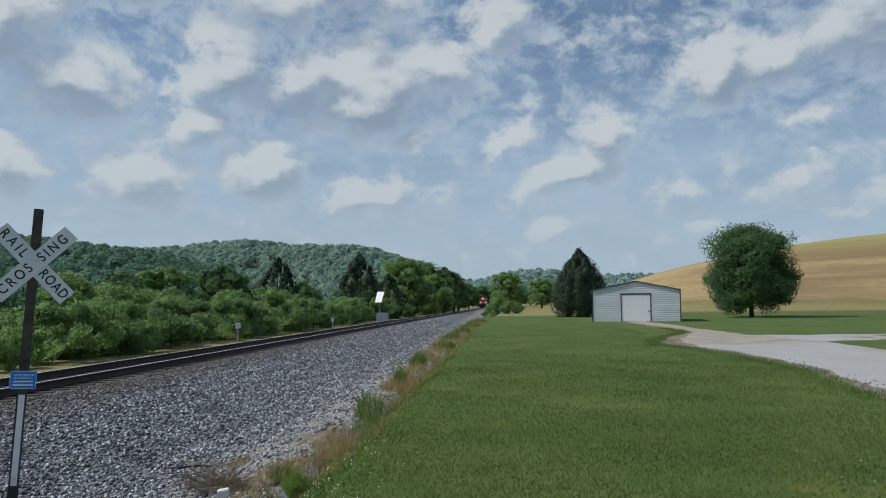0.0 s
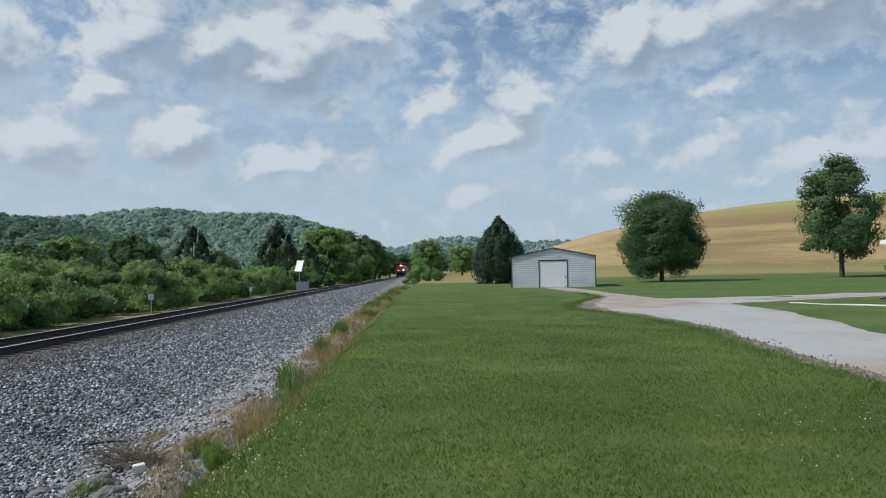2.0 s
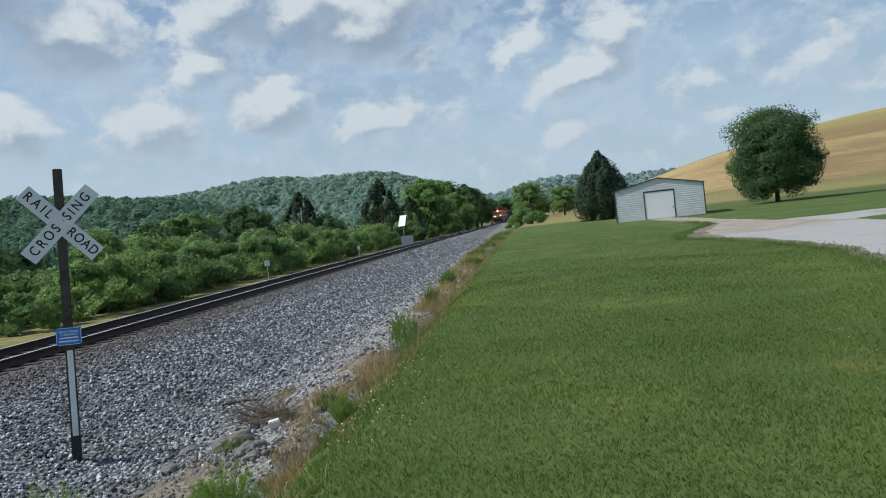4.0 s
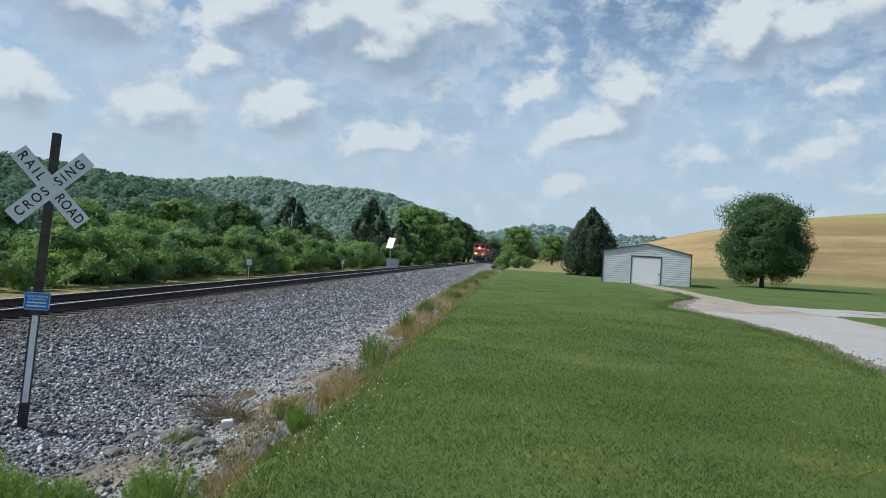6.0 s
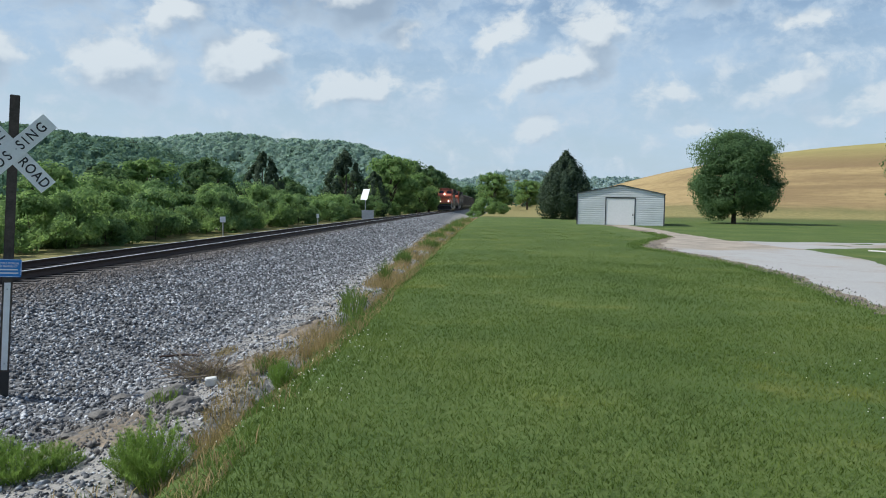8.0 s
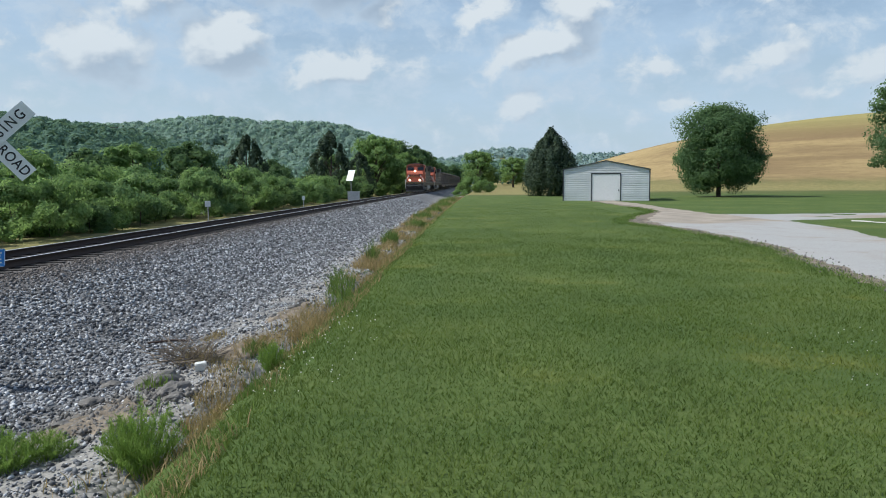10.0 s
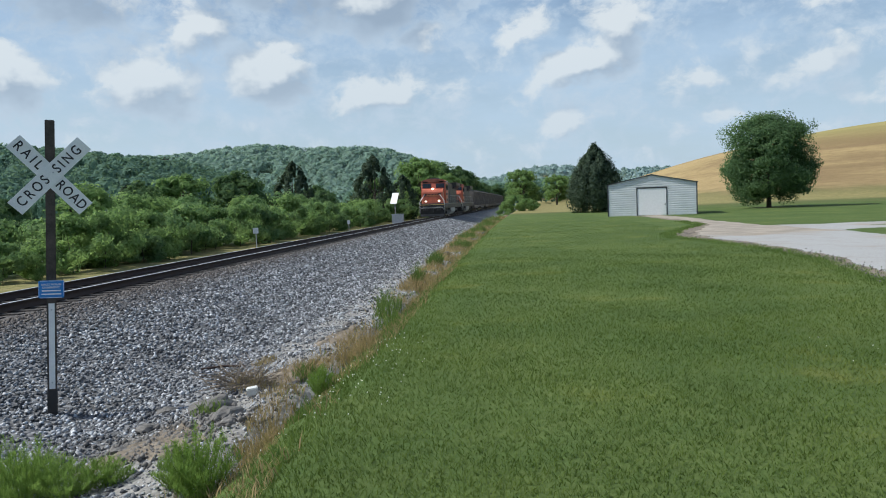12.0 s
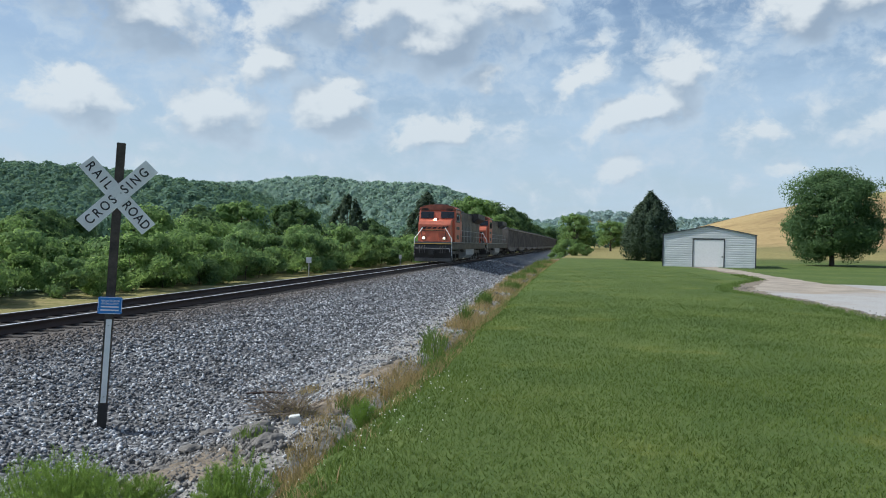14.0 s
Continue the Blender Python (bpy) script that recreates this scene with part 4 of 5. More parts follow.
# ---- train ----
def wheelset_group(ob, y0, spacing, count, r=0.52):
    for i in range(count):
        yy = y0 + i * spacing
        for s in (-1, 1):
            part("wheel", rod(bmesh.new(), (s * 0.69, yy, r), (s * 0.82, yy, r), r, n=20), LOCO_GREY, ob)
        part("axle", rod(bmesh.new(), (-0.69, yy, r), (0.69, yy, r), 0.09), LOCO_BLACK, ob)


def truck(ob, y0, spacing, count):
    L = spacing * (count - 1)
    t = part("truck_frame", bmesh.new(), LOCO_BLACK, ob)
    bm = bmesh.new()
    for s in (-1, 1):
        prof = [(y0 - 0.75, 0.62), (y0 - 0.6, 0.95), (y0 + L + 0.6, 0.95), (y0 + L + 0.75, 0.62), (y0 + L + 0.3, 0.5), (y0 + L - 0.4, 0.72), (y0 + 0.4, 0.72), (y0 - 0.3, 0.5)]
        prism(prof, "x", s * 0.98 - 0.09, s * 0.98 + 0.09, bm)
        for i in range(count):
            box(bm, s * 1.03 - 0.1, s * 1.03 + 0.1, y0 + i * spacing - 0.18, y0 + i * spacing + 0.18, 0.36, 0.68)
    bm.to_mesh(t.data)
    bm.free()
    wheelset_group(ob, y0, spacing, count)


def emblem():
    """Slanting bars, wider at the ends, in place of a painted emblem."""
    bm = bmesh.new()
    for x0, x1, z0, z1 in ((-1.1, -0.62, 2.72, 2.98), (-0.56, -0.2, 2.76, 2.96), (-0.12, 0.24, 2.76, 2.96), (0.32, 0.56, 2.76, 2.96), (0.62, 1.12, 2.78, 3.02)):
        prism([(x0, z0), (x1 - 0.12, z0 + 0.03), (x1, z1), (x1 - 0.14, z1 - 0.06), (x0 + 0.1, z1 - 0.04)], "y", 0.50, 0.62, bm)
    return bm


def locomotive(name, label):
    """A six-axle road locomotive; its nose is at y = 0 and faces -y; z = 0 is the rail's top."""
    ob = thing(name, pose(0, 0, 0), label, "locomotive", "locomotives of the train")
    L = 22.0
    part("frame", boxed(-1.5, 1.5, 0.6, L - 0.4, 1.12, 1.62, bevel=0.04), LOCO_BLACK, ob)
    part("walkway", boxed(-1.56, 1.56, 0.5, L - 0.3, 1.622, 1.72), LOCO_GREY, ob)
    part("pilot", prism([(-0.02, 1.1), (0.12, 0.32), (0.3, 0.18), (0.55, 0.18), (0.6, 1.6), (0.1, 1.6)], "x", -1.5, 1.5), LOCO_BLACK, ob, "black snow plough pilot")
    part("plough_edge", boxed(-1.46, 1.46, 0.1, 0.3, 0.16, 0.5), LOCO_GREY, ob, "dusty grey lower edge of the plough")
    part("coupler", box(boxed(-0.16, 0.16, -0.55, 0.1, 0.74, 1.0, bevel=0.03), -0.22, 0.22, -0.62, -0.4, 0.68, 1.06, bevel=0.04), LOCO_BLACK, ob)
    part("sill_stripe", boxed(-1.5, 1.5, -0.02, 0.1, 1.55, 1.60), YELLOW, ob, "pale yellow stripe along the sill")
    # nose, cab and hoods
    part("nose", prism([(0.55, 1.72), (0.62, 3.12), (0.78, 3.4), (1.05, 3.52), (2.3, 3.6), (2.3, 1.72)], "x", -1.32, 1.32), ORANGE, ob, "orange wide nose")
    part("nose_door", boxed(-0.35, 0.35, 0.53, 0.6, 1.75, 2.9, bevel=0.01), ORANGE, ob)
    part("nose_emblem", emblem(), LOCO_BLACK, ob, "dark emblem bars across the nose")
    part("emblem_underline", boxed(-0.7, 0.6, 0.505, 0.57, 2.66, 2.69), YELLOW, ob)
    part("cab", prism([(1.75, 1.72), (1.75, 3.42), (1.95, 4.28), (2.2, 4.55), (4.3, 4.55), (4.3, 1.72)], "x", -1.52, 1.52), ORANGE, ob, "orange cab")
    part("cab_roof", prism([(-1.53, 4.44), (-1.2, 4.68), (-0.6, 4.78), (0.6, 4.78), (1.2, 4.68), (1.53, 4.44), (1.53, 4.36), (-1.53, 4.36)], "y", 1.9, 4.4), HOOD, ob, "dark red cab roof")
    # Pale strips added as a painted highlight on the cab roof's edges.
    part("roof_edge_highlight", boxed(1.50, 1.60, 1.95, 4.4, 4.40, 4.46, bevel=0.01), TANK_GREY, ob, "pale strip standing in for the lit edge of the cab roof")
    part("roof_edge_highlight", boxed(-1.60, -1.50, 1.95, 4.4, 4.40, 4.46, bevel=0.01), TANK_GREY, ob, "pale strip standing in for the lit edge of the cab roof")
    part("air_conditioner", boxed(-0.55, 0.55, 2.9, 4.1, 4.74, 4.92, bevel=0.04), LOCO_GREY, ob)
    part("antenna", rod(bmesh.new(), (-0.8, 2.5, 4.7), (-0.8, 2.5, 4.98), 0.03, n=6), LOCO_GREY, ob)
    for x0, x1 in ((-1.38, -0.30), (0.30, 1.38)):
        o = part("windscreen", boxed(x0, x1, -0.03, 0.02, 0.0, 0.56, bevel=0.012), GLASS, ob, "dark windscreen")
        o.matrix_basis = pose(0, 1.77, 3.66, -13, 0, 0)
        w = part("wiper", rod(bmesh.new(), ((x0 + x1) / 2, -0.05, 0.0), ((x0 + x1) / 2 + 0.2, -0.05, 0.42), 0.012, n=5), LOCO_BLACK, ob)
        w.matrix_basis = pose(0, 1.77, 3.66, -13, 0, 0)
    for s in (-1, 1):
        part("number_board", boxed(s * 1.0 - 0.3, s * 1.0 + 0.3, 1.90, 2.2, 4.30, 4.50, bevel=0.01), LOCO_BLACK, ob, "dark number board")
        for y0 in (2.3, 3.15):
            part("side_window", boxed(s * 1.53 - 0.015, s * 1.53 + 0.015, y0, y0 + 0.7, 3.4, 4.0), GLASS, ob)
            part("window_frame", box(box(boxed(s * 1.53 - 0.03, s * 1.53 + 0.03, y0 - 0.05, y0 + 0.75, 4.0, 4.05), s * 1.53 - 0.03, s * 1.53 + 0.03, y0 - 0.05, y0 + 0.75, 3.35, 3.4), s * 1.53 - 0.03, s * 1.53 + 0.03, y0 + 0.7, y0 + 0.75, 3.4, 4.0), LOCO_BLACK, ob)
        part("sun_visor", prism([(s * 1.53, 4.1), (s * 1.80, 4.02), (s * 1.80, 4.04), (s * 1.53, 4.13)], "y", 2.25, 3.9), LOCO_GREY, ob)
        part("mirror", boxed(s * 1.66 - 0.1, s * 1.66 + 0.1, 2.16, 2.2, 3.5, 3.85, bevel=0.01), LOCO_BLACK, ob)
        part("cab_mark", boxed(s * 1.53 - 0.012, s * 1.53 + 0.012, 2.4, 3.8, 2.75, 3.0), LOCO_BLACK, ob, "dark lettering bar")
        part("cab_mark", boxed(s * 1.53 - 0.012, s * 1.53 + 0.012, 2.6, 3.6, 1.95, 2.3), LOCO_BLACK, ob, "dark lettering bar")
        part("sill_band", boxed(s * 1.575 - 0.012, s * 1.575 + 0.012, 0.6, L - 0.4, 1.66, 1.70), TANK_GREY, ob, "pale stripe along the walkway's edge")
    part("headlight_box", boxed(-0.18, 0.18, 0.98, 1.5, 3.22, 3.66, bevel=0.03), ORANGE, ob)
    for z0 in (3.34, 3.55):
        part("headlight", rod(bmesh.new(), (0, 0.94, z0), (0, 0.99, z0), 0.075, n=16), HEADLIGHT, ob, "lit headlight")
    part("anticlimber", prism([(0.0, 1.6), (0.06, 1.74), (0.55, 1.74), (0.55, 1.6)], "x", -1.45, 1.45), LOCO_BLACK, ob, "black anticlimber ledge")
    grab = bmesh.new()
    for a, b in (((-0.98, 0.3, 2.62), (0.98, 0.3, 2.62)), ((-0.98, 0.3, 2.2), (-0.98, 0.3, 2.62)), ((0.98, 0.3, 2.2), (0.98, 0.3, 2.62))):
        rod(grab, a, b, 0.022, n=6)
    part("nose_rail", grab, LOCO_BLACK, ob, "dark handrail before the nose")
    for x0 in (-1.05, -0.85, -0.65, 0.65, 0.85, 1.05):
        hose = bmesh.new()
        rod(hose, (x0, 0.02, 1.42), (x0, -0.12, 1.2), 0.03, n=6), rod(hose, (x0, -0.12, 1.2), (x0 * 0.97, -0.06, 0.85), 0.03, n=6)
        part("brake_hose", hose, LOCO_GREY, ob)
    part("uncoupling_lever", rod(rod(bmesh.new(), (-1.35, -0.06, 1.2), (1.35, -0.06, 1.2), 0.02, n=6), (1.35, -0.06, 1.2), (1.42, -0.06, 0.9), 0.02, n=6), TANK_GREY, ob)
    for s in (-1, 1):
        part("ditch_light", rod(bmesh.new(), (s * 0.84, 0.38, 2.02), (s * 0.84, 0.44, 2.02), 0.07, n=16), HEADLIGHT, ob, "lit ditch light")
        part("ditch_light_box", boxed(s * 0.84 - 0.14, s * 0.84 + 0.14, 0.44, 0.56, 1.88, 2.16, bevel=0.02), LOCO_BLACK, ob)
        rail_bm = bmesh.new()
        for a, b in (((s * 1.52, 0.16, 0.65), (s * 1.52, 0.16, 1.98)), ((s * 1.52, 0.16, 1.98), (s * 0.92, 0.42, 2.86)), ((s * 1.28, 0.16, 0.65), (s * 1.28, 0.16, 1.75))):
            rod(rail_bm, a, b, 0.032, n=6)
        part("handrail", rail_bm, WHITE, ob, "white corner handrail")
        steps = bmesh.new()
        for z0 in (0.45, 0.8, 1.15, 1.45):
            box(steps, s * 1.4 - 0.16, s * 1.4 + 0.16, 0.12, 0.5, z0, z0 + 0.04)
        part("steps", steps, LOCO_GREY, ob)
        rb = bmesh.new()
        for i in range(9):
            rod(rb, (s * 1.5, 4.8 + i * 1.95, 1.72), (s * 1.5, 4.8 + i * 1.95, 2.72), 0.022, n=5)
        for z0 in (2.25, 2.72):
            rod(rb, (s * 1.5, 4.8, z0), (s * 1.5, 20.4, z0), 0.02, n=5)
        part("side_rail", rb, TANK_GREY, ob)
        for i in range(7):
            part("vent_slat", boxed(s * 1.31 - 0.03, s * 1.31 + 0.03, 4.6, 6.4, 3.5 + 0.085 * i, 3.54 + 0.085 * i), LOCO_BLACK, ob)
        for i in range(9):
            part("radiator_grille", boxed(s * 1.51 - 0.02, s * 1.51 + 0.02, 16.2 + 0.52 * i, 16.6 + 0.52 * i, 4.14, 4.5), LOCO_GREY, ob)
        for y0 in (1.0, L - 1.4):
            part("sand_box_lid", boxed(s * 1.2 - 0.15, s * 1.2 + 0.15, y0 + 1.3, y0 + 1.6, 1.72, 1.95, bevel=0.02), LOCO_GREY, ob)
    part("electrical_cabinet", boxed(-1.3, 1.3, 4.32, 6.6, 1.72, 4.2, bevel=0.05), ORANGE, ob, "orange cabinet behind the cab")
    part("inverter_box", boxed(-1.48, -1.31, 4.6, 6.4, 1.74, 3.4, bevel=0.02), LOCO_GREY, ob)
    part("engine_hood", prism([(-0.92, 1.72), (-0.92, 4.1), (-0.7, 4.32), (0.7, 4.32), (0.92, 4.1), (0.92, 1.72)], "y", 6.62, 15.8), LOCO_BLACK, ob, "black long hood")
    part("hood_top", boxed(-0.95, 0.95, 6.7, 15.7, 3.95, 4.45, bevel=0.06), LOCO_BLACK, ob, "black upper hood")
    part("radiator", prism([(-0.92, 1.72), (-0.92, 3.7), (-1.5, 4.1), (-1.5, 4.6), (1.5, 4.6), (1.5, 4.1), (0.92, 3.7), (0.92, 1.72)], "y", 15.82, L - 0.9), LOCO_BLACK, ob, "black flared radiator section")
    for y0 in (8.2, 10.2, 12.2, 14.2):
        part("roof_fan", rod(bmesh.new(), (0, y0, 4.44), (0, y0, 4.62), 0.6, n=18), LOCO_GREY, ob)
        for s in (-1, 1):
            part("hood_door", boxed(s * 0.935 - 0.02, s * 0.935 + 0.02, y0 - 0.8, y0 + 0.8, 1.9, 3.4, bevel=0.008), LOCO_GREY, ob)
    part("exhaust", boxed(-0.35, 0.35, 12.9, 13.6, 4.44, 4.75), LOCO_GREY, ob)
    part("roof_box", boxed(-0.7, 0.7, 4.5, 6.4, 4.2, 4.56, bevel=0.04), LOCO_BLACK, ob)
    part("horn", rod(bmesh.new(), (0.4, 3.2, 4.75), (0.4, 2.8, 4.78), 0.05, 0.1), LOCO_GREY, ob)
    part("fuel_tank", prism([(-1.42, 1.1), (-1.42, 0.6), (-1.1, 0.28), (1.1, 0.28), (1.42, 0.6), (1.42, 1.1)], "y", 8.3, 13.4), TANK_GREY, ob, "light grey fuel tank")
    part("air_tank", rod(bmesh.new(), (1.3, 6.8, 1.0), (1.3, 8.1, 1.0), 0.16, n=12), LOCO_GREY, ob)
    truck(ob, 2.6, 1.8, 3), truck(ob, L - 6.2, 1.8, 3)
    return ob


def hopper():
    """A coal hopper; its front end is at y = 0."""
    ob = thing("coal_car", pose(0, 0, 0), "dark grey steel coal car loaded with coal", "rail car", "coal cars of the train")
    L = 15.4
    part("body", prism([(0.35, 1.15), (0.35, 3.75), (L - 0.35, 3.75), (L - 0.35, 1.15), (L - 3, 0.75), (L / 2 + 1.2, 0.55), (L / 2 - 1.2, 0.55), (3, 0.75)], "x", -1.48, 1.48), CAR_STEEL, ob)
    part("top_chord", box(boxed(-1.6, -1.44, 0.25, L - 0.25, 3.7, 3.84), 1.44, 1.6, 0.25, L - 0.25, 3.7, 3.84), CAR_STEEL, ob)
    for i in range(12):
        yy = 0.5 + i * (L - 1.0) / 11
        for s in (-1, 1):
            part("rib", boxed(s * 1.53 - 0.05, s * 1.53 + 0.05, yy - 0.06, yy + 0.06, 1.1, 3.7), CAR_STEEL, ob)
    part("sill", box(boxed(-1.58, -1.46, 0.3, L - 0.3, 0.98, 1.14), 1.46, 1.58, 0.3, L - 0.3, 0.98, 1.14), CAR_STEEL, ob)
    bm = prism([(0.5, 3.76), (2.2, 4.1), (L / 2, 3.95), (L - 2.2, 4.12), (L - 0.5, 3.76)], "x", -1.2, 1.2)
    part("coal_load", bm, COAL, ob, "heap of black coal")
    part("coupler", boxed(-0.15, 0.15, -0.35, L + 0.35, 0.72, 0.98), LOCO_BLACK, ob)
    truck(ob, 1.6, 1.75, 2), truck(ob, L - 3.35, 1.75, 2)
    return ob


TRAIN = []  # vehicle, distance of its front behind the train's front, length
lead = locomotive("locomotive", "orange and black diesel locomotive with lit headlights")
TRAIN.append((lead, 0.0, 22.0))
second = copy_thing(lead, pose(0, 0, 0))
for o in second.children_recursive:
    if o.name.split(".")[0] in ("headlight", "ditch_light"):
        o.data = o.data.copy()
        o.data.materials[0] = GLASS
        o["label"] = "unlit lamp"
tagged(second, "orange and black diesel locomotive coupled behind another")
TRAIN.append((second, 22.9, 22.0))
first_car = hopper()
for i in range(18):
    TRAIN.append((first_car if i == 0 else copy_thing(first_car, pose(0, 0, 0)), 45.8 + 16.1 * i, 15.4))

# seconds, distance of the train's front along the line
FRONT = [(0.0, 282.0), (14.0, 58.0)]


def motions():
    for ob, behind, length in TRAIN:
        rows = []
        for i in range(29):
            t = i * 0.5
            s = float(np.interp(t, [r[0] for r in FRONT], [r[1] for r in FRONT])) + behind
            a, b = float(track_x(s + 3)), float(track_x(s + length - 3))
            turn = math.degrees(math.atan2(b - a, length - 6))
            rows.append((t, pose(a - 3 * math.tan(radians(turn)), s, RAIL_Z, 0, 0, -turn)))
        walk(ob, rows)

# ---- sleepers ----
tie_mesh = None
for i in range(300):
    y = 1.0 + i * 0.5
    if tie_mesh is None:
        t = part("tie", boxed(-1.3, 1.3, -0.115, 0.115, -0.09, 0.0, bevel=0.012), TIE, ballast)
        tie_mesh = t.data
    else:
        t = new("tie", tie_mesh)
        t.parent = ballast
    t.matrix_basis = pose(float(track_x(y)) + rng.uniform(-0.04, 0.04), y, RAIL_Z - 0.173, 0, 0, rng.uniform(-1.5, 1.5))

# ---- loose ballast stones ----
OCTA = np.array([(1, 0, 0), (-1, 0, 0), (0, 1, 0), (0, -1, 0), (0, 0, 1), (0, 0, -1)], float)
OCTA_F = np.array([(0, 2, 4), (2, 1, 4), (1, 3, 4), (3, 0, 4), (2, 0, 5), (1, 2, 5), (3, 1, 5), (0, 3, 5)])


def stones(n, y0, y1, u0, u1, size, thin=0.0):
    """Broken stones lying on the ballast bed."""
    y = rng.uniform(y0, y1, n)
    u = rng.uniform(u0, u1, n)
    keep = rng.uniform(size=n) > thin * smooth_step(u, 5.6, 7.2)
    y, u = y[keep], u[keep]
    n = len(y)
    z = bed(u, y)
    s = size * rng.uniform(0.55, 1.5, n)
    p = OCTA[None] * rng.uniform(0.55, 1.15, (n, 6, 1)) * s[:, None, None] + rng.normal(size=(n, 6, 3)) * s[:, None, None] * 0.18
    a, b = rng.uniform(0, 2 * np.pi, n), rng.uniform(-0.8, 0.8, n)
    ca, sa, cb, sb = np.cos(a), np.sin(a), np.cos(b), np.sin(b)
    x1, y1_, z1 = p[..., 0], p[..., 1] * cb[:, None] - p[..., 2] * sb[:, None], p[..., 1] * sb[:, None] + p[..., 2] * cb[:, None]
    x2, y2 = x1 * ca[:, None] - y1_ * sa[:, None], x1 * sa[:, None] + y1_ * ca[:, None]
    v = np.stack([x2 + (u + track_x(y))[:, None], y2 + y[:, None], z1 * 0.8 + (z + s * 0.25)[:, None]], -1).reshape(-1, 3)
    f = (OCTA_F[None] + np.arange(n)[:, None, None] * 6).reshape(-1, 3)
    return v, f


sets = [stones(19000, 3.5, 12, 1.45, 8.3, 0.030, 0.8), stones(23000, 12, 24, 1.45, 8.3, 0.034, 0.85), stones(13000, 24, 46, 1.45, 8.3, 0.042, 0.8), stones(12000, 4, 16, 5.6, 8.3, 0.013), stones(4000, 16, 34, 5.8, 8.8, 0.02), stones(6500, 46, 90, 1.45, 8.4, 0.055, 0.4)]
off, vs, fs = 0, [], []
for v, f in sets:
    vs.append(v), fs.append(f + off)
    off += len(v)
tagged(array_object("ballast_stones", np.concatenate(vs), np.concatenate(fs), STONE), "loose grey crushed stones covering the railway bed", "ballast", kind="stuff")


# pebbles strewn along the drive's edge
n = 700
py = 3.5 + 30 * rng.uniform(0, 1, n) ** 1.4
px = np.interp(py, [2, 8.4, 10.8, 14, 19, 23, 26.5, 31, 36], [6.6, 6.6, 6.8, 7.0, 7.9, 8.0, 7.7, 7.2, 8.6]) + rng.normal(0, 0.22, n)
s = rng.uniform(0.008, 0.03, n)
v = (OCTA[None] * rng.uniform(0.6, 1.2, (n, 6, 1)) * s[:, None, None] + np.stack([px, py, rough_land(px, py) + 0.03], 1)[:, None]).reshape(-1, 3)
tagged(array_object("pebbles", v, (OCTA_F[None] + np.arange(n)[:, None, None] * 6).reshape(-1, 3), ROCK), "brown pebbles strewn along the drive's edge", "pebbles", kind="stuff")


# ---- grass ----
def blades(x, y, z, high, wide, bend=0.5):
    """Grass blades: thin bent triangles pairs standing at the given places."""
    n = len(x)
    a = rng.uniform(0, 2 * np.pi, n)
    h, w = high * rng.uniform(0.6, 1.3, n), wide * rng.uniform(0.7, 1.3, n)
    lx, ly = np.cos(a), np.sin(a)
    t = rng.uniform(0, 2 * np.pi, n)
    b = bend * h * rng.uniform(0.2, 1.2, n)
    p0 = np.stack([x - lx * w, y - ly * w, z], 1)
    p1 = np.stack([x + lx * w, y + ly * w, z], 1)
    mid = np.stack([x + np.cos(t) * b * 0.35, y + np.sin(t) * b * 0.35, z + h * 0.6], 1)
    side = np.stack([lx * w, ly * w, 0 * w], 1) * 0.8
    tip = np.stack([x + np.cos(t) * b, y + np.sin(t) * b, z + h], 1)
    v = np.stack([p0, p1, mid + side, tip, mid - side], 1).reshape(-1, 3)
    i = np.arange(n)[:, None] * 5
    f = np.concatenate([i + np.array([[0, 1, 2]]), i + np.array([[0, 2, 4]]), i + np.array([[4, 2, 3]])])
    return v, f


def drive_edge(y):
    return np.interp(y, [2, 8.4, 10.8, 14, 19, 23, 26.5, 31, 36], [6.5, 6.4, 6.6, 6.8, 7.7, 7.8, 7.5, 7.0, 8.4])


def lawn(n, y0, y1, high, wide, rise=1.0, fall=1.0):
    """Mown blades from y0 to y1, growing in and thinning out towards the ends."""
    y = y0 + (y1 - y0) * rng.beta(rise, fall, n)
    x = rng.uniform(-2.95, np.minimum(drive_edge(y) + 0.1, 0.85 * y + 1.0))
    keep = x > -2.2 + 0.2 * np.sin(y * 1.3) + 0.14 * np.sin(y * 4.1) + rng.normal(0, 0.26, n)
    x, y = x[keep], y[keep]
    return blades(x, y, rough_land(x, y) - 0.006, high, wide, 1.3)


sets = [lawn(100000, 3.2, 12, 0.035, 0.0034, 1.0, 1.6), lawn(62000, 6.0, 27, 0.035, 0.0050, 2.0, 2.4), lawn(36000, 10, 90, 0.032, 0.008, 2.0, 4.5)]
off, vs, fs = 0, [], []
for v, f in sets:
    vs.append(v), fs.append(f + off)
    off += len(v)
tagged(array_object("grass", np.concatenate(vs), np.concatenate(fs), BLADE), "short mown green grass of the lawn", "grass", kind="stuff")

# ragged growth along the drive's edge
n = 9000
y = 4 + 44 * rng.uniform(0, 1, n) ** 1.4
x = np.interp(y, [2, 8.4, 10.8, 14, 19, 23, 26.5, 31, 35.5, 42, 50], [6.35, 6.35, 6.55, 6.7, 7.6, 7.7, 7.3, 6.5, 7.8, 10.6, 11.1]) + rng.normal(0.0, 0.2, n)
v, f = blades(x, y, rough_land(x, y) - 0.005, 0.05 + 0.0008 * y, 0.004 + 0.00025 * y, 1.2)
tagged(array_object("drive_verge", v, f, WEED), "uneven grass creeping over the drive's dirt edge", "grass", kind="stuff")

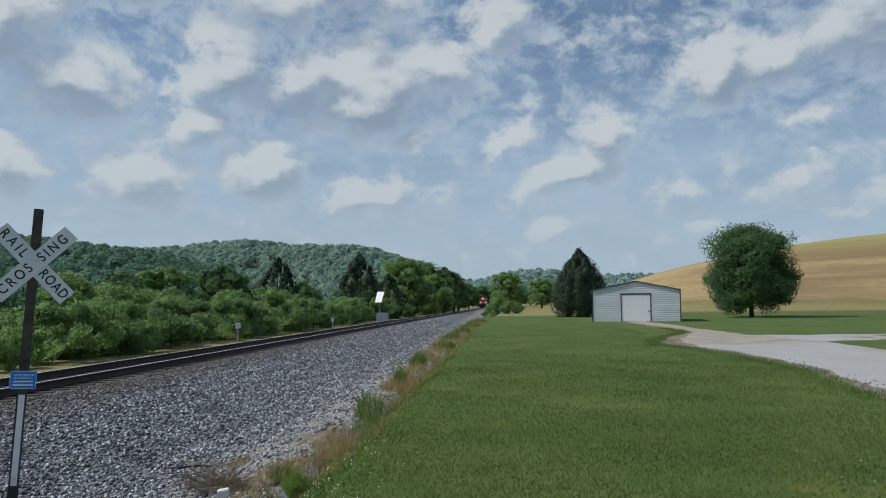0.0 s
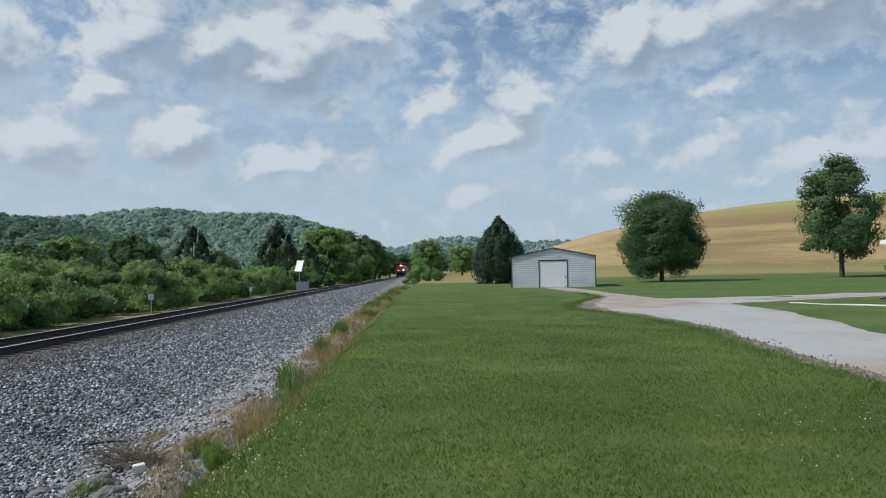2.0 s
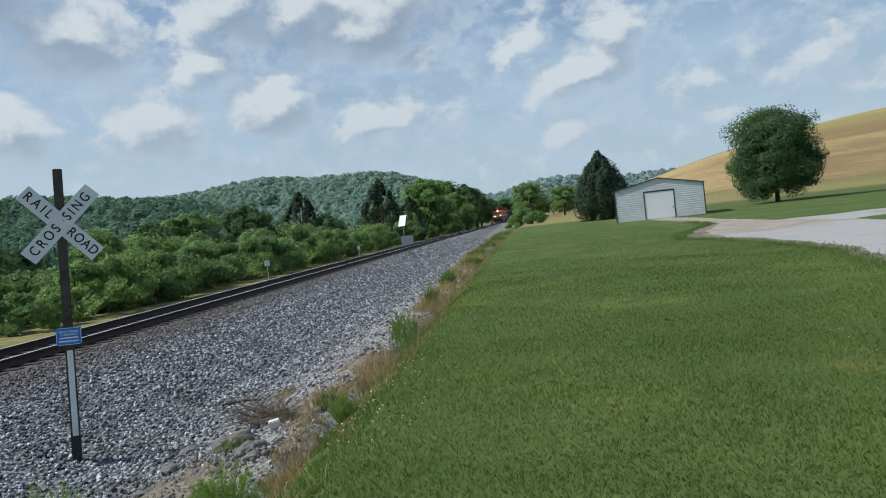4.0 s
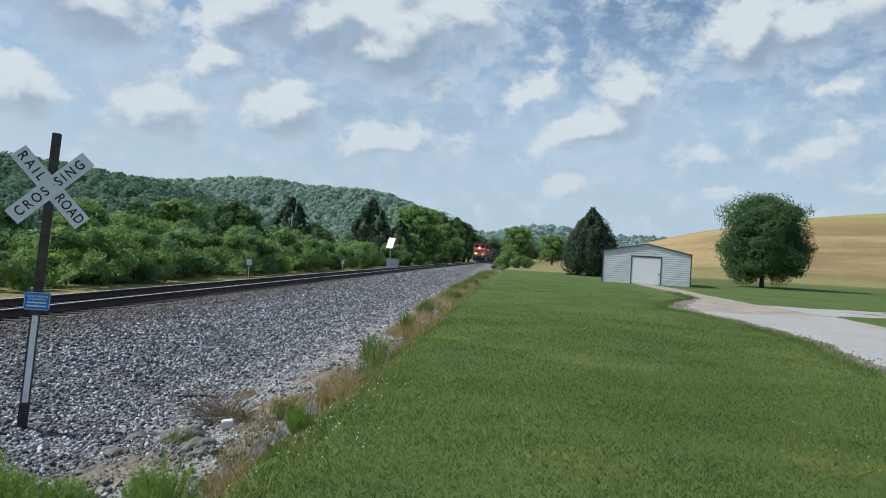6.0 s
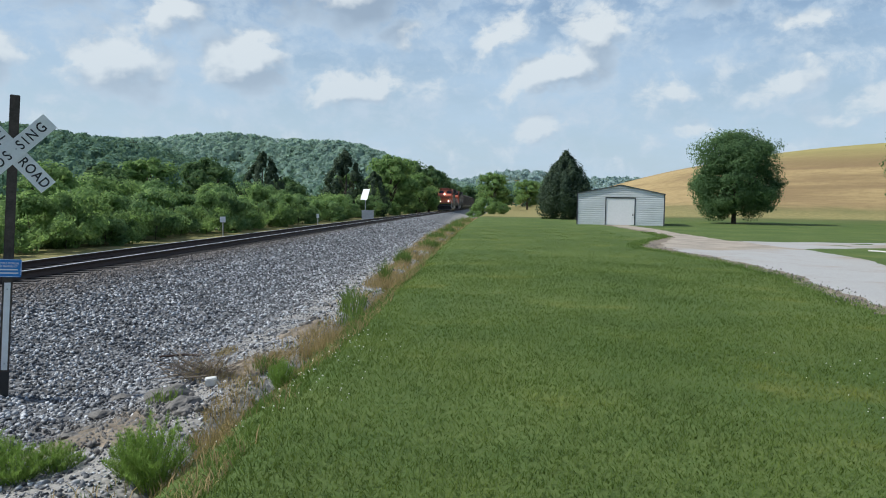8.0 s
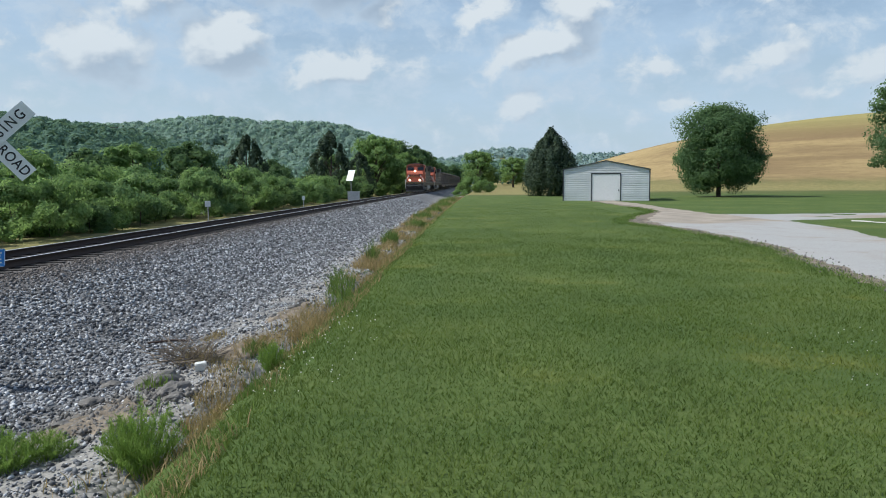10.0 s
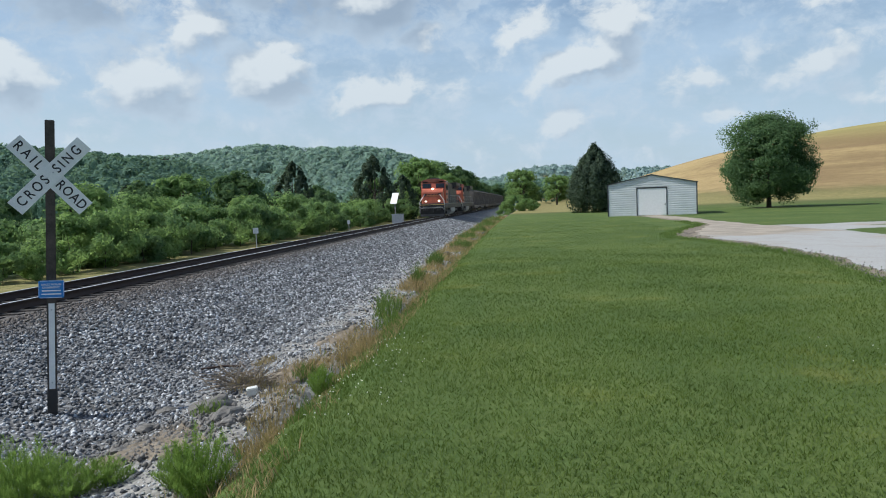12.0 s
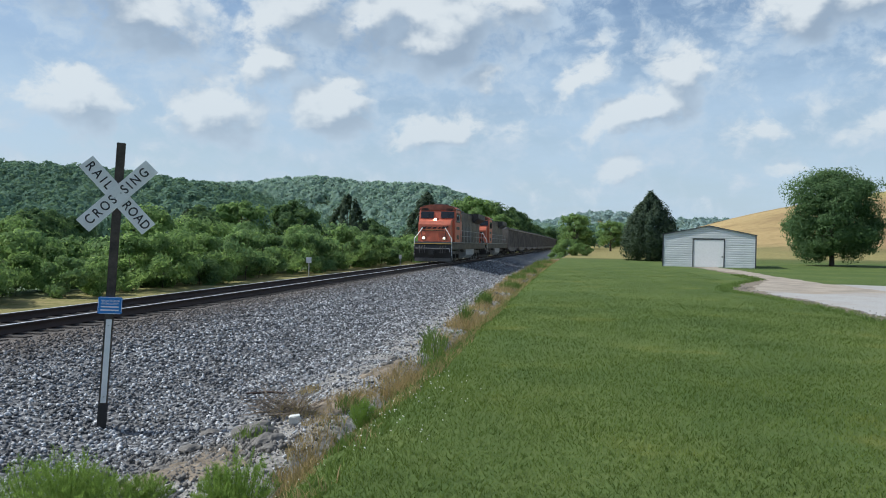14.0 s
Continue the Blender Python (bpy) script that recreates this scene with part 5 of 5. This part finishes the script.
# clover flowers in the lawn
n = 90
cx, cy = rng.normal(-1.55, 0.35, n), rng.uniform(5.6, 9.5, n)
n2 = 80
cx, cy = np.concatenate([cx, rng.uniform(3.2, 6.2, n2)]), np.concatenate([cy, rng.uniform(5.0, 8.6, n2)])
s = rng.uniform(0.005, 0.010, len(cx))
v = (OCTA[None] * s[:, None, None] + np.stack([cx, cy, rough_land(cx, cy) + 0.05], 1)[:, None]).reshape(-1, 3)
f = (OCTA_F[None] + np.arange(len(cx))[:, None, None] * 6).reshape(-1, 3)
tagged(array_object("clover", v, f, CLOVER), "small white clover heads among the grass", "clover", kind="stuff")


def shore(x, y):
    """The surface along the lawn's edge: ground or ballast bed, whichever lies higher."""
    u = x - track_x(y)
    return np.maximum(rough_land(x, y), np.where(u < 8.5, bed(u, y), -9))


def dirt_patch(x, y, wide, deep, label):
    """A low spread of bare dirt with a ragged rim that dips under the gravel."""
    v, n = [(0.0, 0.0, 0.03)], 40
    z0 = float(shore(np.array(x), np.array(y)))
    for ring in range(1, 9):
        for i in range(n):
            a = 2 * math.pi * i / n
            q = 1 + 0.25 * math.sin(3 * a + x) + 0.14 * math.sin(7 * a + 2 * y)
            px, py = wide * q * ring / 8 * math.cos(a), deep * q * ring / 8 * math.sin(a)
            lift = 0.035 * (1 - (ring / 8) ** 3) - (0.03 if ring == 8 else 0) + rng.normal(0, 0.012)
            v.append((px, py, float(shore(np.array(x + px), np.array(y + py))) - z0 + lift))
    f = []
    for ring in range(7):
        for i in range(n):
            j = (i + 1) % n
            f.append((1 + ring * n + i, 1 + (ring + 1) * n + i, 1 + (ring + 1) * n + j, 1 + ring * n + j))
    f += [(0, 1 + i, 1 + i + 1, 1 + (i + 2) % n) for i in range(0, n, 2)]
    ob = array_object("dirt_patch", np.array(v), np.array(f), DIRT)
    for p in ob.data.polygons:
        p.use_smooth = True
    ob.matrix_basis = pose(x, y, z0)
    return tagged(ob, label, "dirt", kind="stuff")


dirt_patch(-3.65, 7.0, 0.6, 0.7, "bare brown dirt on the gravel's edge")
dirt_patch(-2.95, 12.4, 0.35, 0.9, "worn sandy dirt beside the lawn")
dirt_patch(-3.0, 9.6, 0.3, 0.6, "worn sandy dirt beside the lawn")


n = 900
px, py = rng.normal(-3.6, 0.42, n), rng.normal(7.2, 0.5, n)
s = rng.uniform(0.006, 0.022, n) * rng.choice([1, 1, 1, 2.2], n)
v = (OCTA[None] * rng.uniform(0.6, 1.2, (n, 6, 1)) * s[:, None, None] + np.stack([px, py, shore(px, py) + 0.028], 1)[:, None]).reshape(-1, 3)
tagged(array_object("pebbles", v, (OCTA_F[None] + np.arange(n)[:, None, None] * 6).reshape(-1, 3), ROCK), "brown crumbs and pebbles strewn over bare dirt", "pebbles", kind="stuff")


def clump(name, x, y, wide, high, n, mat, label, blade=0.006, bend=0.5, group=""):
    """One tuft of standing stems."""
    r = wide * np.sqrt(rng.uniform(0, 1, n))
    a = rng.uniform(0, 2 * np.pi, n)
    px, py = r * np.cos(a), r * np.sin(a) * 1.3
    z0 = float(shore(np.array(x), np.array(y)))
    pz = shore(px + x, py + y) - z0 - 0.01
    v, f = blades(px, py, pz, high * (1.1 - 0.5 * r / wide), blade, bend)
    ob = array_object(name, v, f, mat)
    ob.matrix_basis = pose(x, y, z0)
    return tagged(ob, label, "grass", group)


DRY = "tuft of straw-coloured dry grass at the lawn's edge"
GREEN = "tuft of tall green weeds at the lawn's edge"
for x, y, w, h, n in ((-2.25, 10.6, 0.36, 0.34, 600), (-2.5, 11.5, 0.36, 0.3, 350), (-2.4, 6.6, 0.24, 0.22, 420), (-2.2, 6.0, 0.2, 0.16, 220), (-2.5, 7.2, 0.25, 0.2, 300), (-2.4, 19.2, 0.6, 0.42, 700), (-2.5, 21.5, 0.6, 0.36, 600), (-2.5, 24.5, 0.7, 0.36, 600), (-2.6, 29, 0.8, 0.4, 600), (-2.7, 34, 0.9, 0.4, 600), (-2.7, 41, 1.0, 0.45, 600), (-2.8, 50, 1.1, 0.5, 500), (-3.9, 11.2, 0.22, 0.16, 200), (-2.75, 9.4, 0.3, 0.22, 260), (-3.5, 9.35, 0.3, 0.3, 220), (-2.6, 60, 1.2, 0.5, 500), (-2.75, 8.5, 0.3, 0.2, 240), (-2.6, 7.8, 0.28, 0.18, 240), (-2.9, 9.9, 0.35, 0.2, 260), (-2.65, 10.2, 0.3, 0.22, 240), (-3.2, 9.0, 0.3, 0.16, 160), (-2.5, 12.6, 0.35, 0.2, 240), (-2.4, 16.6, 0.4, 0.25, 260), (-2.2, 75, 1.5, 0.6, 500), (-1.6, 92, 1.8, 0.6, 500)):
    clump("dry_grass", x, y, w * 0.9, h * 0.85, int(n * 0.75), STRAW, DRY, 0.0018 + 0.00022 * y, 0.9, "dry tufts along the lawn's edge")
for x, y, w, h, n in ((-2.45, 14.3, 0.34, 0.5, 150), (-2.6, 15.6, 0.34, 0.55, 130), (-2.3, 13.3, 0.3, 0.34, 110), (-2.5, 19.9, 0.22, 0.75, 160), (-2.7, 26.8, 0.4, 0.6, 300), (-2.1, 7.0, 0.2, 0.14, 260), (-2.7, 9.4, 0.25, 0.2, 200), (-2.4, 37, 0.7, 0.5, 300), (-2.6, 46, 0.8, 0.6, 300), (-2.3, 56, 0.9, 0.6, 300), (-2.0, 68, 1.2, 0.7, 300), (-1.9, 84, 1.4, 0.8, 300), (-3.5, 8.1, 0.25, 0.18, 160)):
    clump("weed", x, y, w * 0.8, h * 0.95, int(n * 0.8), WEED, GREEN, 0.0035 + 0.00028 * y, 0.6, "green tufts along the lawn's edge")
# feathery weeds close to the camera
def feathery_weed(x, y, wide, high, stems):
    """Arching stems that carry fine needle leaves all along."""
    z0 = float(shore(np.array(x), np.array(y)))
    ob = thing("feathery_weed", pose(x, y, z0), "feathery bright-green weed growing on the gravel's edge", "weed", "feathery weeds")
    bm = bmesh.new()
    spots = []
    for i in range(stems):
        a, r = i * 2.4, wide * math.sqrt((i + 0.5) / stems)
        foot = Vector((0.35 * r * math.cos(a), 0.35 * r * math.sin(a), -0.03))
        h = high * (1.1 - 0.55 * (r / wide) ** 2) * rng.uniform(0.75, 1.15)
        tip = Vector((r * math.cos(a) * 1.2, r * math.sin(a) * 1.2, h))
        bend = foot.lerp(tip, 0.5) + Vector((0, 0, 0.12 * h))
        rod(bm, foot, bend, 0.005, 0.0035, 4), rod(bm, bend, tip, 0.0035, 0.0012, 4)
        m = 90
        t = rng.uniform(0.12, 1.04, m)
        p0, p1, p2 = (np.array(q) for q in (foot, bend, tip))
        c = np.where(t[:, None] < 0.5, p0 + (p1 - p0) * (2 * t)[:, None], p1 + (p2 - p1) * (2 * t - 1)[:, None])
        d = unit(m)
        d[:, 2] = np.abs(d[:, 2]) * 0.8
        spots.append(c + d * (0.07 * (1.15 - 0.8 * t))[:, None] * rng.uniform(0.1, 1, m)[:, None])
    part("stem_bunch", bm, FEATHER, ob)
    q = np.concatenate(spots)
    v, f = blades(q[:, 0], q[:, 1], q[:, 2], 0.045, 0.0022, 1.4)
    needles = array_object("needle_foliage", v, f, FEATHER)
    needles.parent = ob


for x, y, w, h, n in ((-2.5, 5.55, 0.28, 0.48, 52), (-2.7, 5.6, 0.18, 0.3, 26), (-3.75, 5.75, 0.28, 0.26, 34), (-4.15, 5.75, 0.33, 0.50, 50), (-4.65, 5.95, 0.32, 0.46, 46), (-4.4, 6.35, 0.25, 0.25, 26), (-3.55, 6.0, 0.2, 0.2, 22), (-2.2, 8.2, 0.15, 0.26, 24)):
    feathery_weed(x, y, w, h, n)

# thin mixed growth where lawn and gravel meet
for name, n, high, mat, label, lo in (("verge_grass", 9000, 0.08, WEED, "sparse green weeds creeping from the lawn over the gravel", -2.9), ("verge_straw", 12000, 0.09, STRAW, "sparse dry stems among the verge's gravel", -3.2)):
    y = 3.5 + 100 * rng.uniform(0, 1, n) ** 2.0
    x = lo + np.maximum(track_x(y) + 11.0 - 0.01 * y, 0) + (-1.6 - lo) * rng.uniform(0, 1, n) ** 0.7
    keep = np.sin(x * 5 + y * 1.3) * np.sin(y * 2.1 + (2 if mat is STRAW else 0)) + 0.5 * np.sin(y * 0.7) > rng.uniform(-0.9, 0.7, n)
    x, y = x[keep], y[keep]
    v, f = blades(x, y, shore(x, y) - 0.01, high * (1 + y * 0.012), 0.0035 + 0.00022 * y, 0.9)
    tagged(array_object(name, v, f, mat), label, "grass", kind="stuff")


# weedy, half-bare corner between lawn and drive
for x, y, w, h, n in ((5.6, 6.2, 0.35, 0.12, 320), (5.3, 5.6, 0.3, 0.10, 260), (6.0, 7.4, 0.35, 0.11, 300), (5.7, 5.3, 0.3, 0.12, 260), (6.2, 8.6, 0.3, 0.1, 240)):
    clump("dry_grass", x, y, w, h, n, STRAW, "tuft of dry grass beside the gravel drive", 0.003, 1.2, "dry tufts beside the drive")
for x, y, w, h, n in ((5.45, 6.7, 0.3, 0.14, 220), (5.9, 6.0, 0.3, 0.15, 220), (6.1, 8.0, 0.3, 0.12, 200), (6.3, 9.6, 0.3, 0.12, 180), (5.2, 5.0, 0.3, 0.12, 200)):
    clump("weed", x, y, w, h, n, WEED, "low leafy weed beside the gravel drive", 0.008, 0.9, "weeds beside the drive")


def power_pole(x, y, high):
    ob = thing("power_pole", pose(x, y, float(land(x, y))), "far wooden power pole on the wooded ridge", "power pole", "power poles")
    part("pole", rod(bmesh.new(), (0, 0, -0.5), (0, 0, high), 0.22, 0.15), WOOD_POST, ob)
    part("crossarm", boxed(-1.6, 1.6, -0.12, 0.12, high - 1.4, high - 1.1), WOOD_POST, ob)


power_pole(-147, 302, 11.5), power_pole(-143.5, 302, 11.5)


def fence_post(x, y):
    ob = mesh_object("fence_post", rod(bmesh.new(), (0, 0, -0.3), (0.02, 0, 1.15), 0.06, 0.05, 7), WOOD_POST)
    ob.matrix_basis = pose(x, y, float(rough_land(x, y)))
    return tagged(ob, "weathered wooden fence post beyond the railway", "fence post", "fence posts")


for i in range(4):
    fence_post(-22.5 - 2.4 * i, 27.0 + 0.4 * i)


# ---- rocks and litter on the verge ----
def rock(x, y, r, flat, mat, label, seed):
    bm = bmesh.new()
    bmesh.ops.create_icosphere(bm, subdivisions=3, radius=1.0)
    for vert in bm.verts:
        q = noise.noise(vert.co * 1.1 + Vector((seed * 7, 0, 0))) + 0.35 * noise.noise(vert.co * 3 + Vector((0, seed * 5, 0)))
        vert.co *= 1 + 0.45 * q
        vert.co = Vector((vert.co.x * r, vert.co.y * r * 0.75, max(vert.co.z, -0.5) * r * flat))
    ob = mesh_object("rock", bm, mat)
    ob.matrix_basis = pose(x, y, float(shore(np.array(x), np.array(y))) + r * flat * 0.3, 0, 0, seed * 40)
    return tagged(ob, label, "rock", "rocks on the verge")


BROWN = "flat grey-brown rock lying on the gravel verge"
rock(-3.5, 8.3, 0.27, 0.42, ROCK, BROWN, 1), rock(-3.15, 7.75, 0.19, 0.45, ROCK, BROWN, 2), rock(-4.2, 8.0, 0.16, 0.35, ROCK, BROWN, 3)
rock(-4.35, 8.75, 0.14, 0.4, ROCK, BROWN, 4), rock(-3.0, 12.9, 0.13, 0.5, ROCK, BROWN, 5), rock(-3.05, 13.6, 0.12, 0.5, ROCK, BROWN, 6), rock(-3.2, 12.2, 0.12, 0.4, ROCK, BROWN, 7)
block = mesh_object("stone_block", boxed(-0.068, 0.068, -0.05, 0.05, 0, 0.095, bevel=0.01), PALE_ROCK)
block.matrix_basis = pose(-3.16, 8.62, float(shore(np.array(-3.16), np.array(8.62))) + 0.01, 6, -7, 20)
tagged(block, "small pale squared stone lying on the gravel verge", "stone")
rock(-2.95, 7.3, 0.1, 0.5, ROCK, BROWN, 9), rock(-3.9, 6.9, 0.12, 0.4, ROCK, BROWN, 10), rock(-2.6, 30.5, 0.22, 0.7, ROCK, "dark rock at the gravel's edge", 11)


def brush(x, y):
    """A heap of dead twigs."""
    z0 = float(shore(np.array(x), np.array(y)))
    bm = bmesh.new()
    for i in range(110):
        a, r = rng.uniform(0, 6.28), 0.34 * rng.uniform(0, 1) ** 0.7
        p = Vector((r * math.cos(a) * 1.3, r * math.sin(a), rng.uniform(0, 0.16)))
        b = rng.uniform(0, 6.28)
        q = p + Vector((math.cos(b) * 0.35, math.sin(b) * 0.35, rng.uniform(-0.05, 0.32))) * rng.uniform(0.4, 1.4)
        rod(bm, p, q, 0.008, 0.003, 4)
    ob = mesh_object("dead_brush", bm, TWIG)
    ob.matrix_basis = pose(x, y, z0)
    return tagged(ob, "tangled heap of dead brown twigs on the gravel", "twigs", kind="stuff")


brush(-3.55, 9.25)
bm = bmesh.new()
rod(bm, (-0.35, 0, 0.03), (0, 0.05, 0.045), 0.02, n=6), rod(bm, (0, 0.05, 0.045), (0.38, -0.02, 0.03), 0.02, n=6)
ob = mesh_object("bent_bar", bm, RAIL_SIDE)
ob.matrix_basis = pose(-4.6, 11.3, float(shore(np.array(-4.6), np.array(11.3))) + 0.01, 0, 0, 15)
tagged(ob, "dark bent iron bar lying on the ballast", "scrap")

# ---- garden path ----
strip("path", [(16.2, 31.3), (17.3, 29.0), (18.4, 26.7)], [(16.45, 31.4), (17.55, 29.1), (18.65, 26.8)], 0.04, CONCRETE, "narrow pale concrete path to the porch", "path")

motions()
